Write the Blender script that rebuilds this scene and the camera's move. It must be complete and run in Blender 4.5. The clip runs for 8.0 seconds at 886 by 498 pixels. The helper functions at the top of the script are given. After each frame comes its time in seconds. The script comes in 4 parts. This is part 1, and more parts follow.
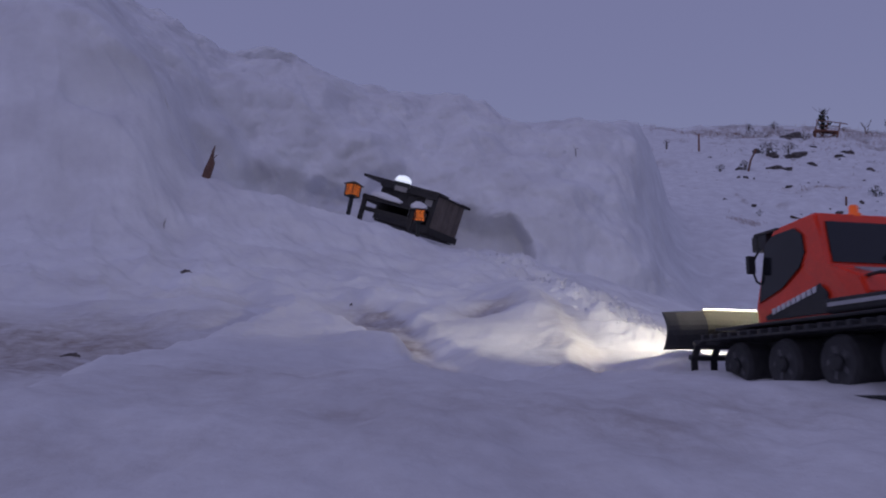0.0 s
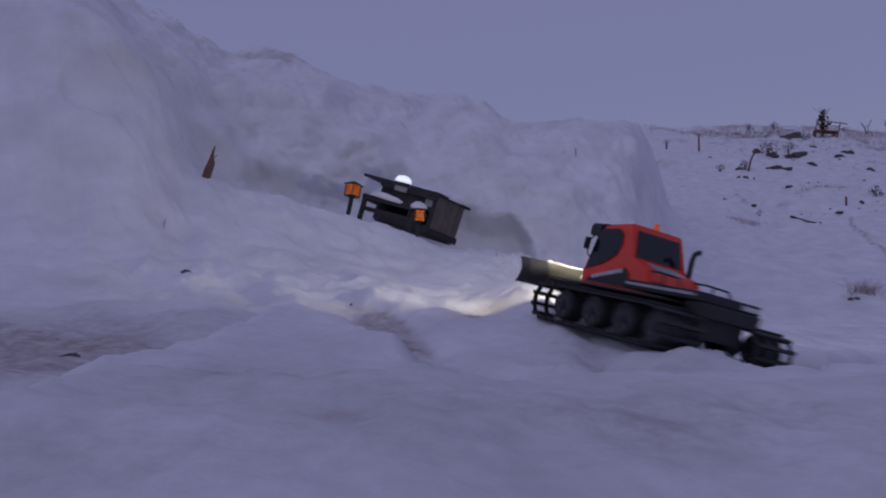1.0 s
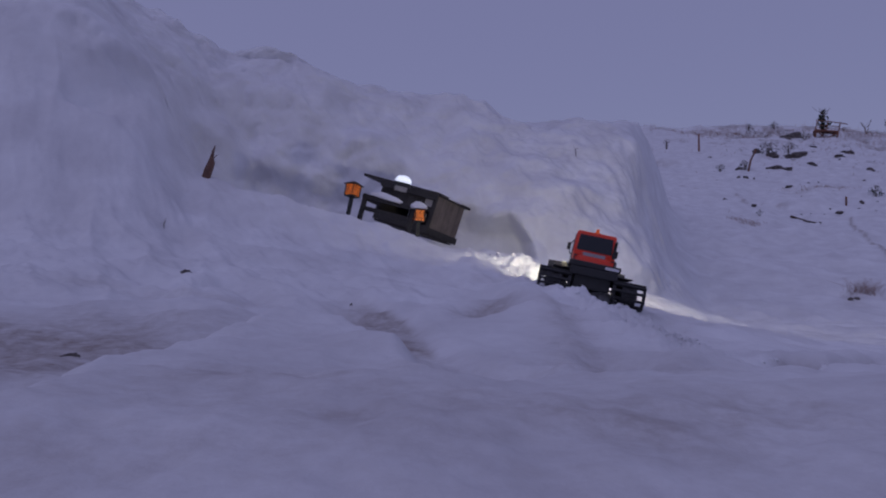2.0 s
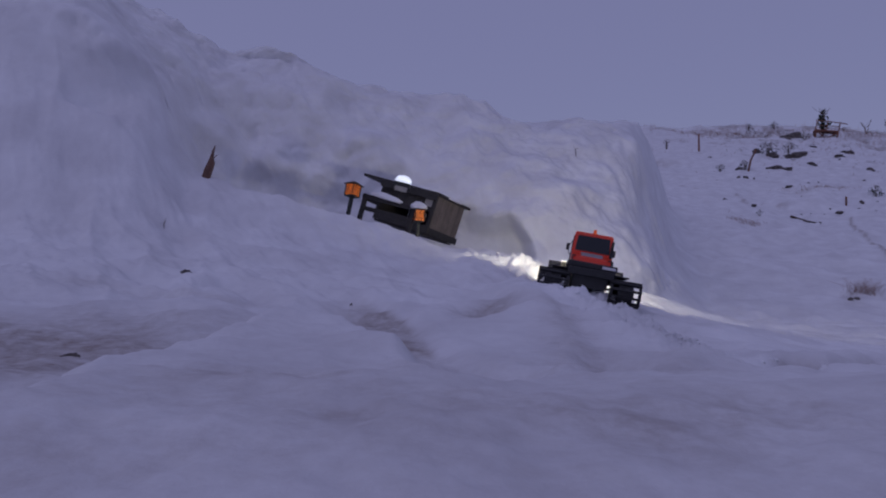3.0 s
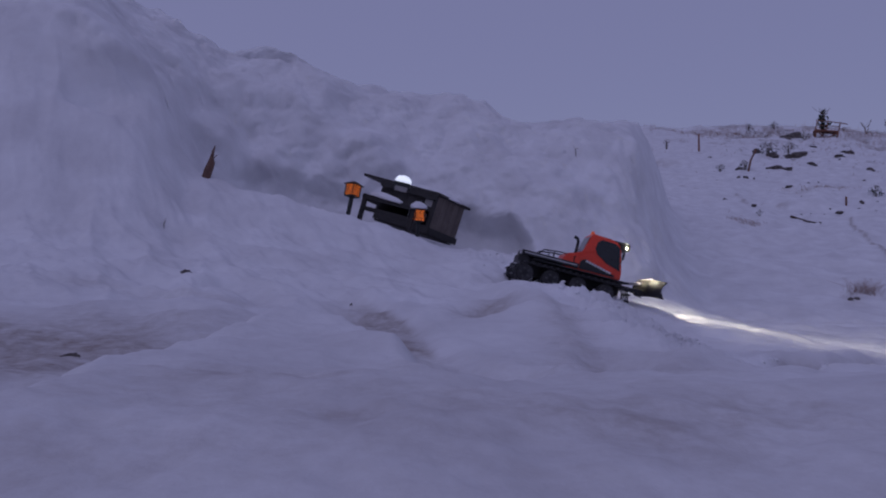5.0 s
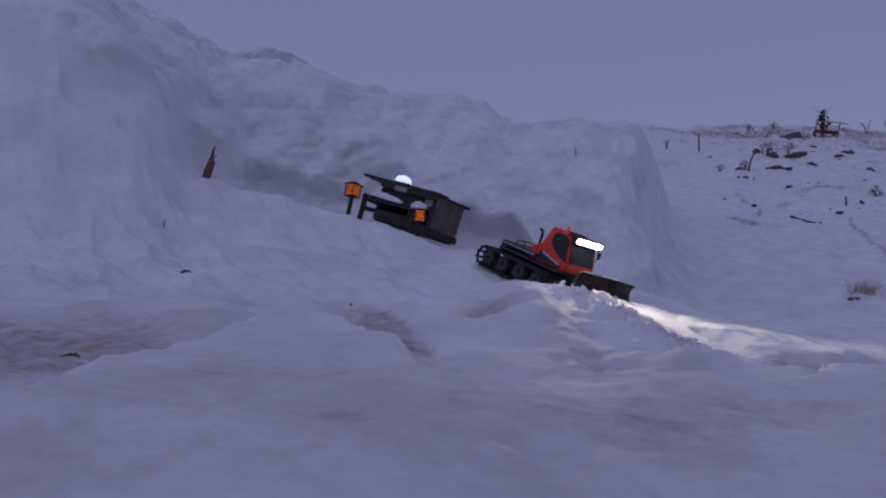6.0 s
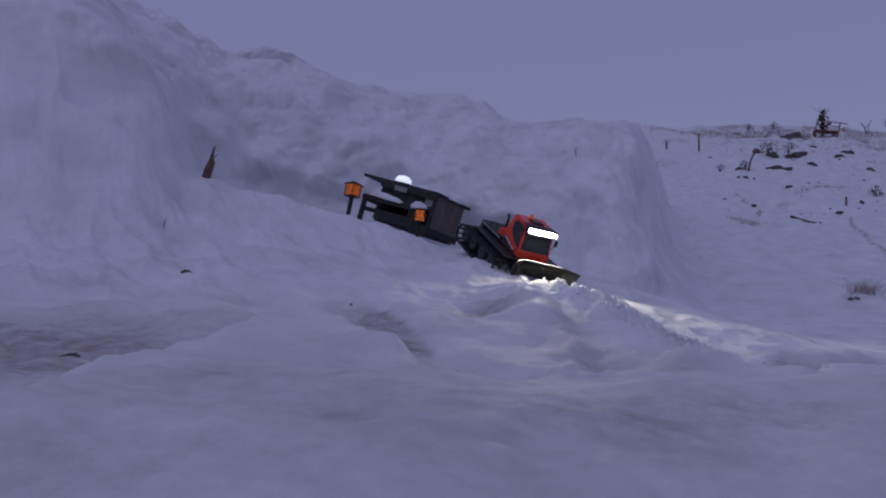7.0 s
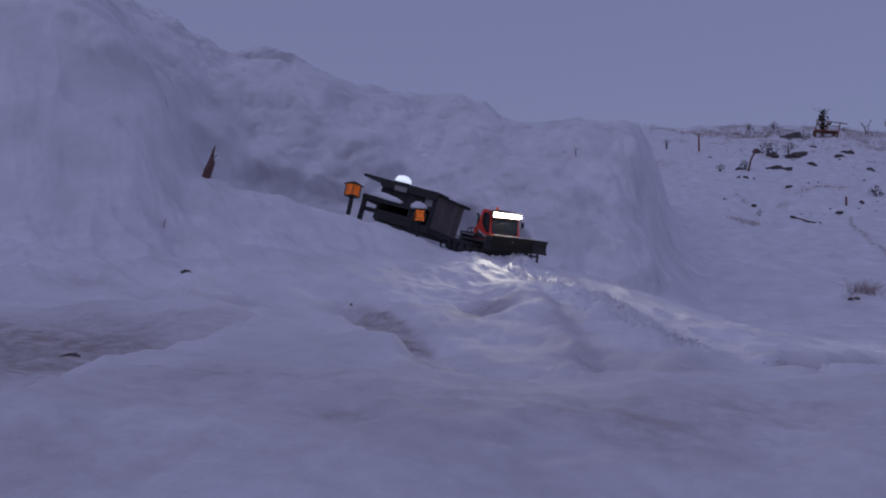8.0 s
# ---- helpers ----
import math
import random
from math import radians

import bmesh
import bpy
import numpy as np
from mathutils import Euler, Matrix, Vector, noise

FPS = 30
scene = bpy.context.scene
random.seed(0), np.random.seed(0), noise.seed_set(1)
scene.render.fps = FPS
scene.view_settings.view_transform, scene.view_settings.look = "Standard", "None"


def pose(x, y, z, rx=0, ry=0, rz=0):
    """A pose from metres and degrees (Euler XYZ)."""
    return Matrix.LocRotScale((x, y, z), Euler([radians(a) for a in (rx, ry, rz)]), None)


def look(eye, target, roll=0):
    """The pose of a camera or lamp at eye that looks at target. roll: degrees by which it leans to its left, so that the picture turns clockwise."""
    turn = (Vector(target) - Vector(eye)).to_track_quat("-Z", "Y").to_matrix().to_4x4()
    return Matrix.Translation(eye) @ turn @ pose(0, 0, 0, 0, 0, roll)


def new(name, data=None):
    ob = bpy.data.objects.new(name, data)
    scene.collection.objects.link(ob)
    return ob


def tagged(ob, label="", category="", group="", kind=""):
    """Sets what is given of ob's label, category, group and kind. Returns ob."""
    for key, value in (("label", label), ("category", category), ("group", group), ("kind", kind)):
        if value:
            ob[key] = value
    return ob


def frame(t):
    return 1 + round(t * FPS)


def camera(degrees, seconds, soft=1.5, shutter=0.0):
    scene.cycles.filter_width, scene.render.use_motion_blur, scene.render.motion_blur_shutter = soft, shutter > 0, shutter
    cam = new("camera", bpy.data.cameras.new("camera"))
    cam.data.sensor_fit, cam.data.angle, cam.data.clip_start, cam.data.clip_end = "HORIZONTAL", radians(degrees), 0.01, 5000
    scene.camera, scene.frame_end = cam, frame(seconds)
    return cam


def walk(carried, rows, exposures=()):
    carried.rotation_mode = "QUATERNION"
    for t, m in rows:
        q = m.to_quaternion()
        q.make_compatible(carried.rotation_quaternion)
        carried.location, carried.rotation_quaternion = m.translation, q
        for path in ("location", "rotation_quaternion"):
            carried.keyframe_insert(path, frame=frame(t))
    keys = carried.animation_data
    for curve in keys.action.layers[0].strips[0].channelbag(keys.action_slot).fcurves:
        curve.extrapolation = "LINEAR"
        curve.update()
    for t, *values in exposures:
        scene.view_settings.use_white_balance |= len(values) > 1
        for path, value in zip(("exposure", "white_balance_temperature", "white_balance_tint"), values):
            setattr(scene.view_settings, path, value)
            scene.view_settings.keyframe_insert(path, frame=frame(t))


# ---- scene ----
# ---- camera: it stands still, low over the snow ----
cam = camera(60, 8.0, soft=2.0, shutter=0.5)
EYE = (0.0, 0.0, 0.25)
VIEW = look(EYE, (0.0, 10.0, 0.25 + 10 * math.tan(radians(1.65))))
walk(cam, [(0.0, VIEW), (8.0, VIEW)],
     exposures=[(0.0, 0.0, 6560, 9), (1.5, 0.0, 6500, 10), (5.0, 0.0, 6470, 10), (6.5, 0.0, 6440, 9.5), (7.0, 0.0, 6390, 8), (8.0, 0.0, 6320, 7)])

# ---- light: overcast dusk ----
SUN_UP, SUN_ROUND = radians(53), radians(224)
world = bpy.data.worlds.new("dusk_sky")
scene.world = world
world.use_nodes = True
wn = world.node_tree
wn.nodes.clear()
w_sky = wn.nodes.new("ShaderNodeTexSky")
w_sky.sky_type, w_sky.sun_disc = "NISHITA", False
w_sky.sun_elevation, w_sky.sun_rotation = SUN_UP, SUN_ROUND
w_bg1 = wn.nodes.new("ShaderNodeBackground")
w_bg1.inputs["Strength"].default_value = 0.012
w_bg2 = wn.nodes.new("ShaderNodeBackground")
w_bg2.inputs["Color"].default_value = (0.158, 0.156, 0.296, 1)
w_bg2.inputs["Strength"].default_value = 1.0
w_add = wn.nodes.new("ShaderNodeAddShader")
w_out = wn.nodes.new("ShaderNodeOutputWorld")
wn.links.new(w_sky.outputs[0], w_bg1.inputs["Color"])
wn.links.new(w_bg1.outputs[0], w_add.inputs[0])
wn.links.new(w_bg2.outputs[0], w_add.inputs[1])
wn.links.new(w_add.outputs[0], w_out.inputs[0])

sun = new("sun", bpy.data.lights.new("sun", "SUN"))
sun.data.energy, sun.data.angle, sun.data.color = 0.28, radians(45), (0.64, 0.60, 1.0)
sun.matrix_basis = look((-2.1, -2.2, 4.0), (0, 0, 0))


# ---- materials ----
def mat(name, colour, rough=0.6, metal=0.0, spread=0.15, scale=40.0, bump=0.0, bump_scale=200.0, emit=None, power=0.0, coat=0.0):
    """A procedural surface: a base colour with variation at two scales and a fine relief."""
    m = bpy.data.materials.new(name)
    m.use_nodes = True
    nt = m.node_tree
    b = nt.nodes["Principled BSDF"]
    b.inputs["Roughness"].default_value = rough
    b.inputs["Metallic"].default_value = metal
    b.inputs["Coat Weight"].default_value = coat
    co = nt.nodes.new("ShaderNodeTexCoord")
    n1 = nt.nodes.new("ShaderNodeTexNoise")
    n1.inputs["Scale"].default_value, n1.inputs["Detail"].default_value = scale, 5
    n2 = nt.nodes.new("ShaderNodeTexNoise")
    n2.inputs["Scale"].default_value, n2.inputs["Detail"].default_value = scale * 6, 3
    info = nt.nodes.new("ShaderNodeObjectInfo")
    mix = nt.nodes.new("ShaderNodeMath")
    mix.operation = "ADD"
    add = nt.nodes.new("ShaderNodeMath")
    add.operation = "MULTIPLY_ADD"
    add.inputs[1].default_value = 0.35
    nt.links.new(co.outputs["Object"], n1.inputs["Vector"])
    nt.links.new(co.outputs["Object"], n2.inputs["Vector"])
    nt.links.new(n1.outputs["Fac"], mix.inputs[0])
    nt.links.new(n2.outputs["Fac"], mix.inputs[1])
    nt.links.new(info.outputs["Random"], add.inputs[0])
    nt.links.new(mix.outputs[0], add.inputs[2])
    ramp = nt.nodes.new("ShaderNodeValToRGB")
    ramp.color_ramp.elements[0].position, ramp.color_ramp.elements[1].position = 0.55, 1.0
    lo = [max(0.0, c * (1 - spread)) for c in colour]
    hi = [min(1.0, c * (1 + spread)) for c in colour]
    half = nt.nodes.new("ShaderNodeMath")
    half.operation = "MULTIPLY"
    half.inputs[1].default_value = 0.68
    nt.links.new(add.outputs[0], half.inputs[0])
    nt.links.new(half.outputs[0], ramp.inputs[0])
    ramp.color_ramp.elements[0].color, ramp.color_ramp.elements[1].color = (*lo, 1), (*hi, 1)
    nt.links.new(ramp.outputs[0], b.inputs["Base Color"])
    if bump:
        nb = nt.nodes.new("ShaderNodeTexNoise")
        nb.inputs["Scale"].default_value, nb.inputs["Detail"].default_value = bump_scale, 4
        bp = nt.nodes.new("ShaderNodeBump")
        bp.inputs["Strength"].default_value, bp.inputs["Distance"].default_value = bump, 0.002
        nt.links.new(co.outputs["Object"], nb.inputs["Vector"])
        nt.links.new(nb.outputs["Fac"], bp.inputs["Height"])
        nt.links.new(bp.outputs[0], b.inputs["Normal"])
    if emit:
        b.inputs["Emission Color"].default_value = (*emit, 1)
        b.inputs["Emission Strength"].default_value = power
    return m


def snow_material():
    m = bpy.data.materials.new("snow")
    m.use_nodes = True
    nt = m.node_tree
    b = nt.nodes["Principled BSDF"]
    b.inputs["Roughness"].default_value = 0.75
    b.inputs["Specular IOR Level"].default_value = 0.25
    geo = nt.nodes.new("ShaderNodeNewGeometry")

    def tex(scale, detail, rough=0.55):
        n = nt.nodes.new("ShaderNodeTexNoise")
        n.inputs["Scale"].default_value, n.inputs["Detail"].default_value = scale, detail
        n.inputs["Roughness"].default_value = rough
        nt.links.new(geo.outputs["Position"], n.inputs["Vector"])
        return n

    def ramp(src, p0, p1, c0, c1):
        r = nt.nodes.new("ShaderNodeValToRGB")
        r.color_ramp.elements[0].position, r.color_ramp.elements[1].position = p0, p1
        r.color_ramp.elements[0].color, r.color_ramp.elements[1].color = (*c0, 1), (*c1, 1)
        nt.links.new(src, r.inputs[0])
        return r
    tone = ramp(tex(5.0, 6).outputs["Fac"], 0.3, 0.7, (0.64, 0.64, 0.66), (0.80, 0.81, 0.83))
    dirt_dim_at = nt.nodes.new("ShaderNodeAttribute")
    dirt_dim_at.attribute_name = "dirt"
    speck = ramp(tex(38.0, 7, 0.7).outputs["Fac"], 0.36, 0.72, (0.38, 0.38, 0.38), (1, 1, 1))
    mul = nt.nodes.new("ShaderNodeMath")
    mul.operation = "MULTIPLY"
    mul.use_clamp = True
    nt.links.new(dirt_dim_at.outputs["Fac"], mul.inputs[0])
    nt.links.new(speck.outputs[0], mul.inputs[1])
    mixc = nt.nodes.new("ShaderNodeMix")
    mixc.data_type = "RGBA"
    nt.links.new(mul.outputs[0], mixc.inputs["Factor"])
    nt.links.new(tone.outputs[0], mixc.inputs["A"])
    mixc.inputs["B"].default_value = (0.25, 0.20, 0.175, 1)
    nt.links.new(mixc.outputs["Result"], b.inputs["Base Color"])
    n1, n2 = tex(28.0, 6), tex(190.0, 4)
    bp1 = nt.nodes.new("ShaderNodeBump")
    bp1.inputs["Strength"].default_value, bp1.inputs["Distance"].default_value = 0.32, 0.012
    bp2 = nt.nodes.new("ShaderNodeBump")
    bp2.inputs["Strength"].default_value, bp2.inputs["Distance"].default_value = 0.35, 0.002
    nt.links.new(n1.outputs["Fac"], bp1.inputs["Height"])
    nt.links.new(n2.outputs["Fac"], bp2.inputs["Height"])
    nt.links.new(bp1.outputs[0], bp2.inputs["Normal"])
    nt.links.new(bp2.outputs[0], b.inputs["Normal"])
    return m


SNOW = snow_material()
ORANGE = mat("orange_paint", (0.80, 0.045, 0.012), 0.35, 0, 0.10, 30, coat=0.3)
BLACK = mat("black_plastic", (0.018, 0.018, 0.020), 0.55, 0, 0.35, 60, 0.2, 300)
RUBBER = mat("rubber", (0.045, 0.044, 0.047), 0.8, 0, 0.4, 80, 0.4, 300)
RIM = mat("wheel_rim", (0.085, 0.085, 0.09), 0.5, 0.2, 0.3, 60)
PANE = mat("smoked_pane", (0.012, 0.014, 0.018), 0.12, 0, 0.2, 20)
SILVER = mat("silver_trim", (0.42, 0.42, 0.44), 0.4, 0.4, 0.2, 50)
WHITE = mat("pale_lettering", (0.62, 0.62, 0.64), 0.5, 0, 0.1, 60)
OLIVE = mat("olive_blade", (0.009, 0.0082, 0.0052), 0.8, 0.0, 0.35, 25, 0.3, 150)
BAR = mat("lit_bar", (0.9, 0.9, 0.85), 0.3, emit=(1.0, 0.90, 0.70), power=820.0)
BEACON = mat("beacon_plastic", (0.9, 0.16, 0.02), 0.3, emit=(1.0, 0.15, 0.02), power=0.12)
WOOD = mat("weathered_board", (0.115, 0.094, 0.083), 0.8, 0, 0.35, 25, 0.5, 120)
DARKWOOD = mat("dark_board", (0.026, 0.024, 0.024), 0.8, 0, 0.4, 25, 0.5, 120)
PLATE = mat("pale_plate", (0.26, 0.25, 0.25), 0.6, 0, 0.2, 40)
STAKE = mat("stake_wood", (0.13, 0.07, 0.055), 0.85, 0, 0.4, 40, 0.6, 160)
LAMP_METAL = mat("lantern_metal", (0.03, 0.032, 0.032), 0.5, 0.5, 0.3, 40)
GLOW = mat("amber_glow", (0.9, 0.35, 0.06), 0.5, emit=(1.0, 0.19, 0.018), power=0.62)
DOME = mat("lit_dome", (0.9, 0.9, 0.95), 0.4, emit=(0.75, 0.82, 1.0), power=0.8)
ROCK = mat("rock", (0.10, 0.085, 0.08), 0.9, 0, 0.5, 1.5, 0.6, 6)
TWIG = mat("twig", (0.10, 0.07, 0.055), 0.9, 0, 0.4, 8)
SEED = mat("seed_heads", (0.36, 0.25, 0.21), 0.9, 0, 0.4, 12)
GRASS = mat("dry_grass", (0.27, 0.17, 0.12), 0.9, 0, 0.4, 12)
LEAF = mat("dark_needles", (0.035, 0.045, 0.035), 0.9, 0, 0.4, 3)
TIMBER = mat("fence_timber", (0.19, 0.085, 0.055), 0.85, 0, 0.4, 4)


# ---- mesh helpers ----
def part(name, bm, material, parent=None, label="", smooth=False):
    me = bpy.data.meshes.new(name)
    bmesh.ops.recalc_face_normals(bm, faces=bm.faces[:])
    bm.to_mesh(me)
    bm.free()
    me.materials.append(material)
    if smooth:
        me.polygons.foreach_set("use_smooth", [True] * len(me.polygons))
    ob = new(name, me)
    ob.parent = parent
    if label:
        tagged(ob, label)
    return ob


def again(ob, m, parent=None):
    """One more piece on the same mesh."""
    o = new(ob.name.split(".")[0], ob.data)
    o.parent = parent or ob.parent
    o.matrix_basis = m
    return o


def box(bm, x0, x1, y0, y1, z0, z1, bevel=0.0, m=None):
    vs = [bm.verts.new(v) for v in ((x0, y0, z0), (x1, y0, z0), (x1, y1, z0), (x0, y1, z0), (x0, y0, z1), (x1, y0, z1), (x1, y1, z1), (x0, y1, z1))]
    fs = [bm.faces.new([vs[i] for i in f]) for f in ((0, 3, 2, 1), (4, 5, 6, 7), (0, 1, 5, 4), (1, 2, 6, 5), (2, 3, 7, 6), (3, 0, 4, 7))]
    if m is not None:
        bmesh.ops.transform(bm, matrix=m, verts=vs)
    if bevel:
        bmesh.ops.bevel(bm, geom=list({e for f in fs for e in f.edges}), offset=bevel, segments=2, affect="EDGES", profile=0.6)
    return bm


def slab(bm, points, out, bevel=0.0):
    """A flat polygon given thickness along the vector out."""
    a = [bm.verts.new(p) for p in points]
    b = [bm.verts.new(Vector(p) + Vector(out)) for p in points]
    n = len(a)
    fs = [bm.faces.new(a), bm.faces.new(b[::-1])]
    fs += [bm.faces.new((a[i], b[i], b[(i + 1) % n], a[(i + 1) % n])) for i in range(n)]
    if bevel:
        bmesh.ops.bevel(bm, geom=list({e for f in fs for e in f.edges}), offset=bevel, segments=2, affect="EDGES", profile=0.6)
    return bm


def tube(bm, pts, r, n=8, r1=None):
    """A round bar along a line of points, tapering from r to r1."""
    r1 = r if r1 is None else r1
    rings = []
    for i, p in enumerate(pts):
        p = Vector(p)
        d = (Vector(pts[min(i + 1, len(pts) - 1)]) - Vector(pts[max(i - 1, 0)])).normalized()
        s = d.cross(Vector((0.31, 0.17, 0.94)) if abs(d.z) < 0.9 else Vector((1, 0.1, 0))).normalized()
        t = d.cross(s)
        q = r + (r1 - r) * i / max(1, len(pts) - 1)
        rings.append([bm.verts.new(p + q * (math.cos(a) * s + math.sin(a) * t)) for a in (2 * math.pi * k / n for k in range(n))])
    for u, v in zip(rings, rings[1:]):
        for k in range(n):
            bm.faces.new((u[k], u[(k + 1) % n], v[(k + 1) % n], v[k]))
    bm.faces.new(rings[0][::-1])
    bm.faces.new(rings[-1])
    return bm


def lathe(bm, profile, n=24, axis="z", m=None):
    """A turned solid from (radius, along) pairs."""
    rings = []
    for r, h in profile:
        ring = []
        for k in range(n):
            a = 2 * math.pi * k / n
            c, s = r * math.cos(a), r * math.sin(a)
            ring.append(bm.verts.new((c, s, h) if axis == "z" else (c, h, s)))
        rings.append(ring)
    for u, v in zip(rings, rings[1:]):
        for k in range(n):
            bm.faces.new((u[k], u[(k + 1) % n], v[(k + 1) % n], v[k]))
    bm.faces.new(rings[0])
    bm.faces.new(rings[-1])
    if m is not None:
        bmesh.ops.transform(bm, matrix=m, verts=[v for r in rings for v in r])
    return bm


def empty(name, m, label, category, group=""):
    e = new(name)
    e.empty_display_size = 0.05
    e.matrix_basis = m
    return tagged(e, label, category, group)


# ---- the snow: one sheet to the horizon ----
def step(a, b, v):
    u = np.clip((v - a) / (b - a), 0, 1)
    return u * u * (3 - 2 * u)


LATTICE = np.random.RandomState(7).rand(256, 256)


def value_noise(x, y):
    xi, yi = np.floor(x).astype(int), np.floor(y).astype(int)
    u, v = x - xi, y - yi
    u, v = u * u * u * (u * (6 * u - 15) + 10), v * v * v * (v * (6 * v - 15) + 10)
    g = lambda i, j: LATTICE[(xi + i) % 256, (yi + j) % 256]
    return (g(0, 0) * (1 - u) + g(1, 0) * u) * (1 - v) + (g(0, 1) * (1 - u) + g(1, 1) * u) * v - 0.5


def rough(x, y, size, octaves=4, keep=0.5):
    total, amp = 0.0, 1.0
    for k in range(octaves):
        c, s = math.cos(1.1 * k + 0.4), math.sin(1.1 * k + 0.4)
        total = total + amp * value_noise((c * x - s * y) / size + 17.3 * k, (s * x + c * y) / size + 5.1 * k)
        size, amp = size / 2.03, amp * keep
    return total


def mound(x, y, cx, cy, high, rx, ry, turn=0.0):
    c, s = math.cos(radians(turn)), math.sin(radians(turn))
    u, v = (x - cx) * c + (y - cy) * s, -(x - cx) * s + (y - cy) * c
    return high * np.exp(-(u / rx) ** 2 - (v / ry) ** 2)


def inside(x, y, corners):
    """How far each place lies inside a closed outline on the plan, negative outside."""
    best, odd = np.full(np.shape(x), 1e9), np.zeros(np.shape(x), bool)
    for (ax, ay), (bx, by) in zip(corners, corners[1:] + corners[:1]):
        ex, ey = bx - ax, by - ay
        t = np.clip(((x - ax) * ex + (y - ay) * ey) / (ex * ex + ey * ey), 0, 1)
        best = np.minimum(best, (x - ax - t * ex) ** 2 + (y - ay - t * ey) ** 2)
        odd = odd ^ (((ay > y) != (by > y)) & (x < ex * (y - ay) / (ey if ey else 1e-9) + ax))
    return np.where(odd, 1, -1) * np.sqrt(best)


def along(x, y, line):
    """The distance of each place from a line on the plan."""
    best = np.full(np.shape(x), 1e9)
    for (ax, ay), (bx, by) in zip(line, line[1:]):
        ex, ey = bx - ax, by - ay
        t = np.clip(((x - ax) * ex + (y - ay) * ey) / (ex * ex + ey * ey), 0, 1)
        best = np.minimum(best, (x - ax - t * ex) ** 2 + (y - ay - t * ey) ** 2)
    return np.sqrt(best)


# outlines on the plan: the crusted near drift, the terrace beyond its gully, the rut, the cracks of the hill
DRIFT = [(-0.900, 0.400), (-0.328, 0.571), (-0.338, 0.674), (-0.358, 0.746), (-0.362, 0.845), (-0.351, 0.930), (-0.368, 1.080), (-0.334, 1.322), (-0.336, 1.637), (-0.313, 1.778), (-0.228, 1.556), (-0.147, 1.394), (-0.076, 1.227), (-0.031, 0.970), (0.004, 0.887), (0.052, 0.832), (0.107, 0.937), (0.163, 0.983), (0.194, 0.961), (0.500, 1.000), (0.900, 0.900), (0.900, -0.600), (-0.900, -0.600)]
TERRACE = [(-0.187, 1.974), (-0.083, 1.764), (-0.014, 1.349), (0.051, 1.051), (0.139, 0.966), (0.208, 1.022), (0.238, 1.436), (0.259, 1.799), (0.257, 2.243), (0.227, 2.660), (0.150, 2.600), (-0.350, 2.600)]
RUT = [(0.388, 1.047), (0.558, 1.344), (0.775, 1.661), (0.852, 1.645), (1.016, 1.766)]
FOLD = [(-0.984, 2.249), (-0.703, 1.975), (-0.596, 2.111), (-0.426, 1.907)]
CRACK = [(5.513, 10.366), (4.284, 7.842), (4.189, 7.470), (3.822, 6.619), (3.877, 6.451)]
TRAIL = [(4.733, 15.222), (5.060, 14.707), (5.553, 14.577), (5.352, 12.814), (5.718, 12.380)]


def drift_edge(x, y):
    return inside(x, y, DRIFT) + 0.016 * rough(x, y, 0.11, 4, 0.55)


def terrace_edge(x, y):
    return inside(x, y, TERRACE) + 0.018 * rough(x + 3, y, 0.13, 4, 0.55)


def slope(x, y):
    """The apron before the camera and its climb to the crest."""
    side = np.clip(x, -2.6, 1.6)
    apron = 0.090 + np.where(side < 0.4, 0.05, 0.09) * (0.4 - side) - 0.03 * mound(x, y, 0.42, 1.25, 1.0, 0.5, 0.5)
    crest = 0.367 - np.where(side < -0.054, 0.30, 0.11) * (side + 0.054) - 0.19 * np.clip(side - 0.33, 0, None)
    climb = np.interp(y, (0.0, 1.3, 1.7, 2.1, 2.5, 2.7, 2.9, 3.05, 3.2), (0, 0.03, 0.10, 0.22, 0.36, 0.48, 0.66, 0.88, 1.0))
    climb = climb * step(1.5, 0.5, x) + climb * 0.35 * step(0.5, 1.5, x)
    return apron + climb * (crest - apron)


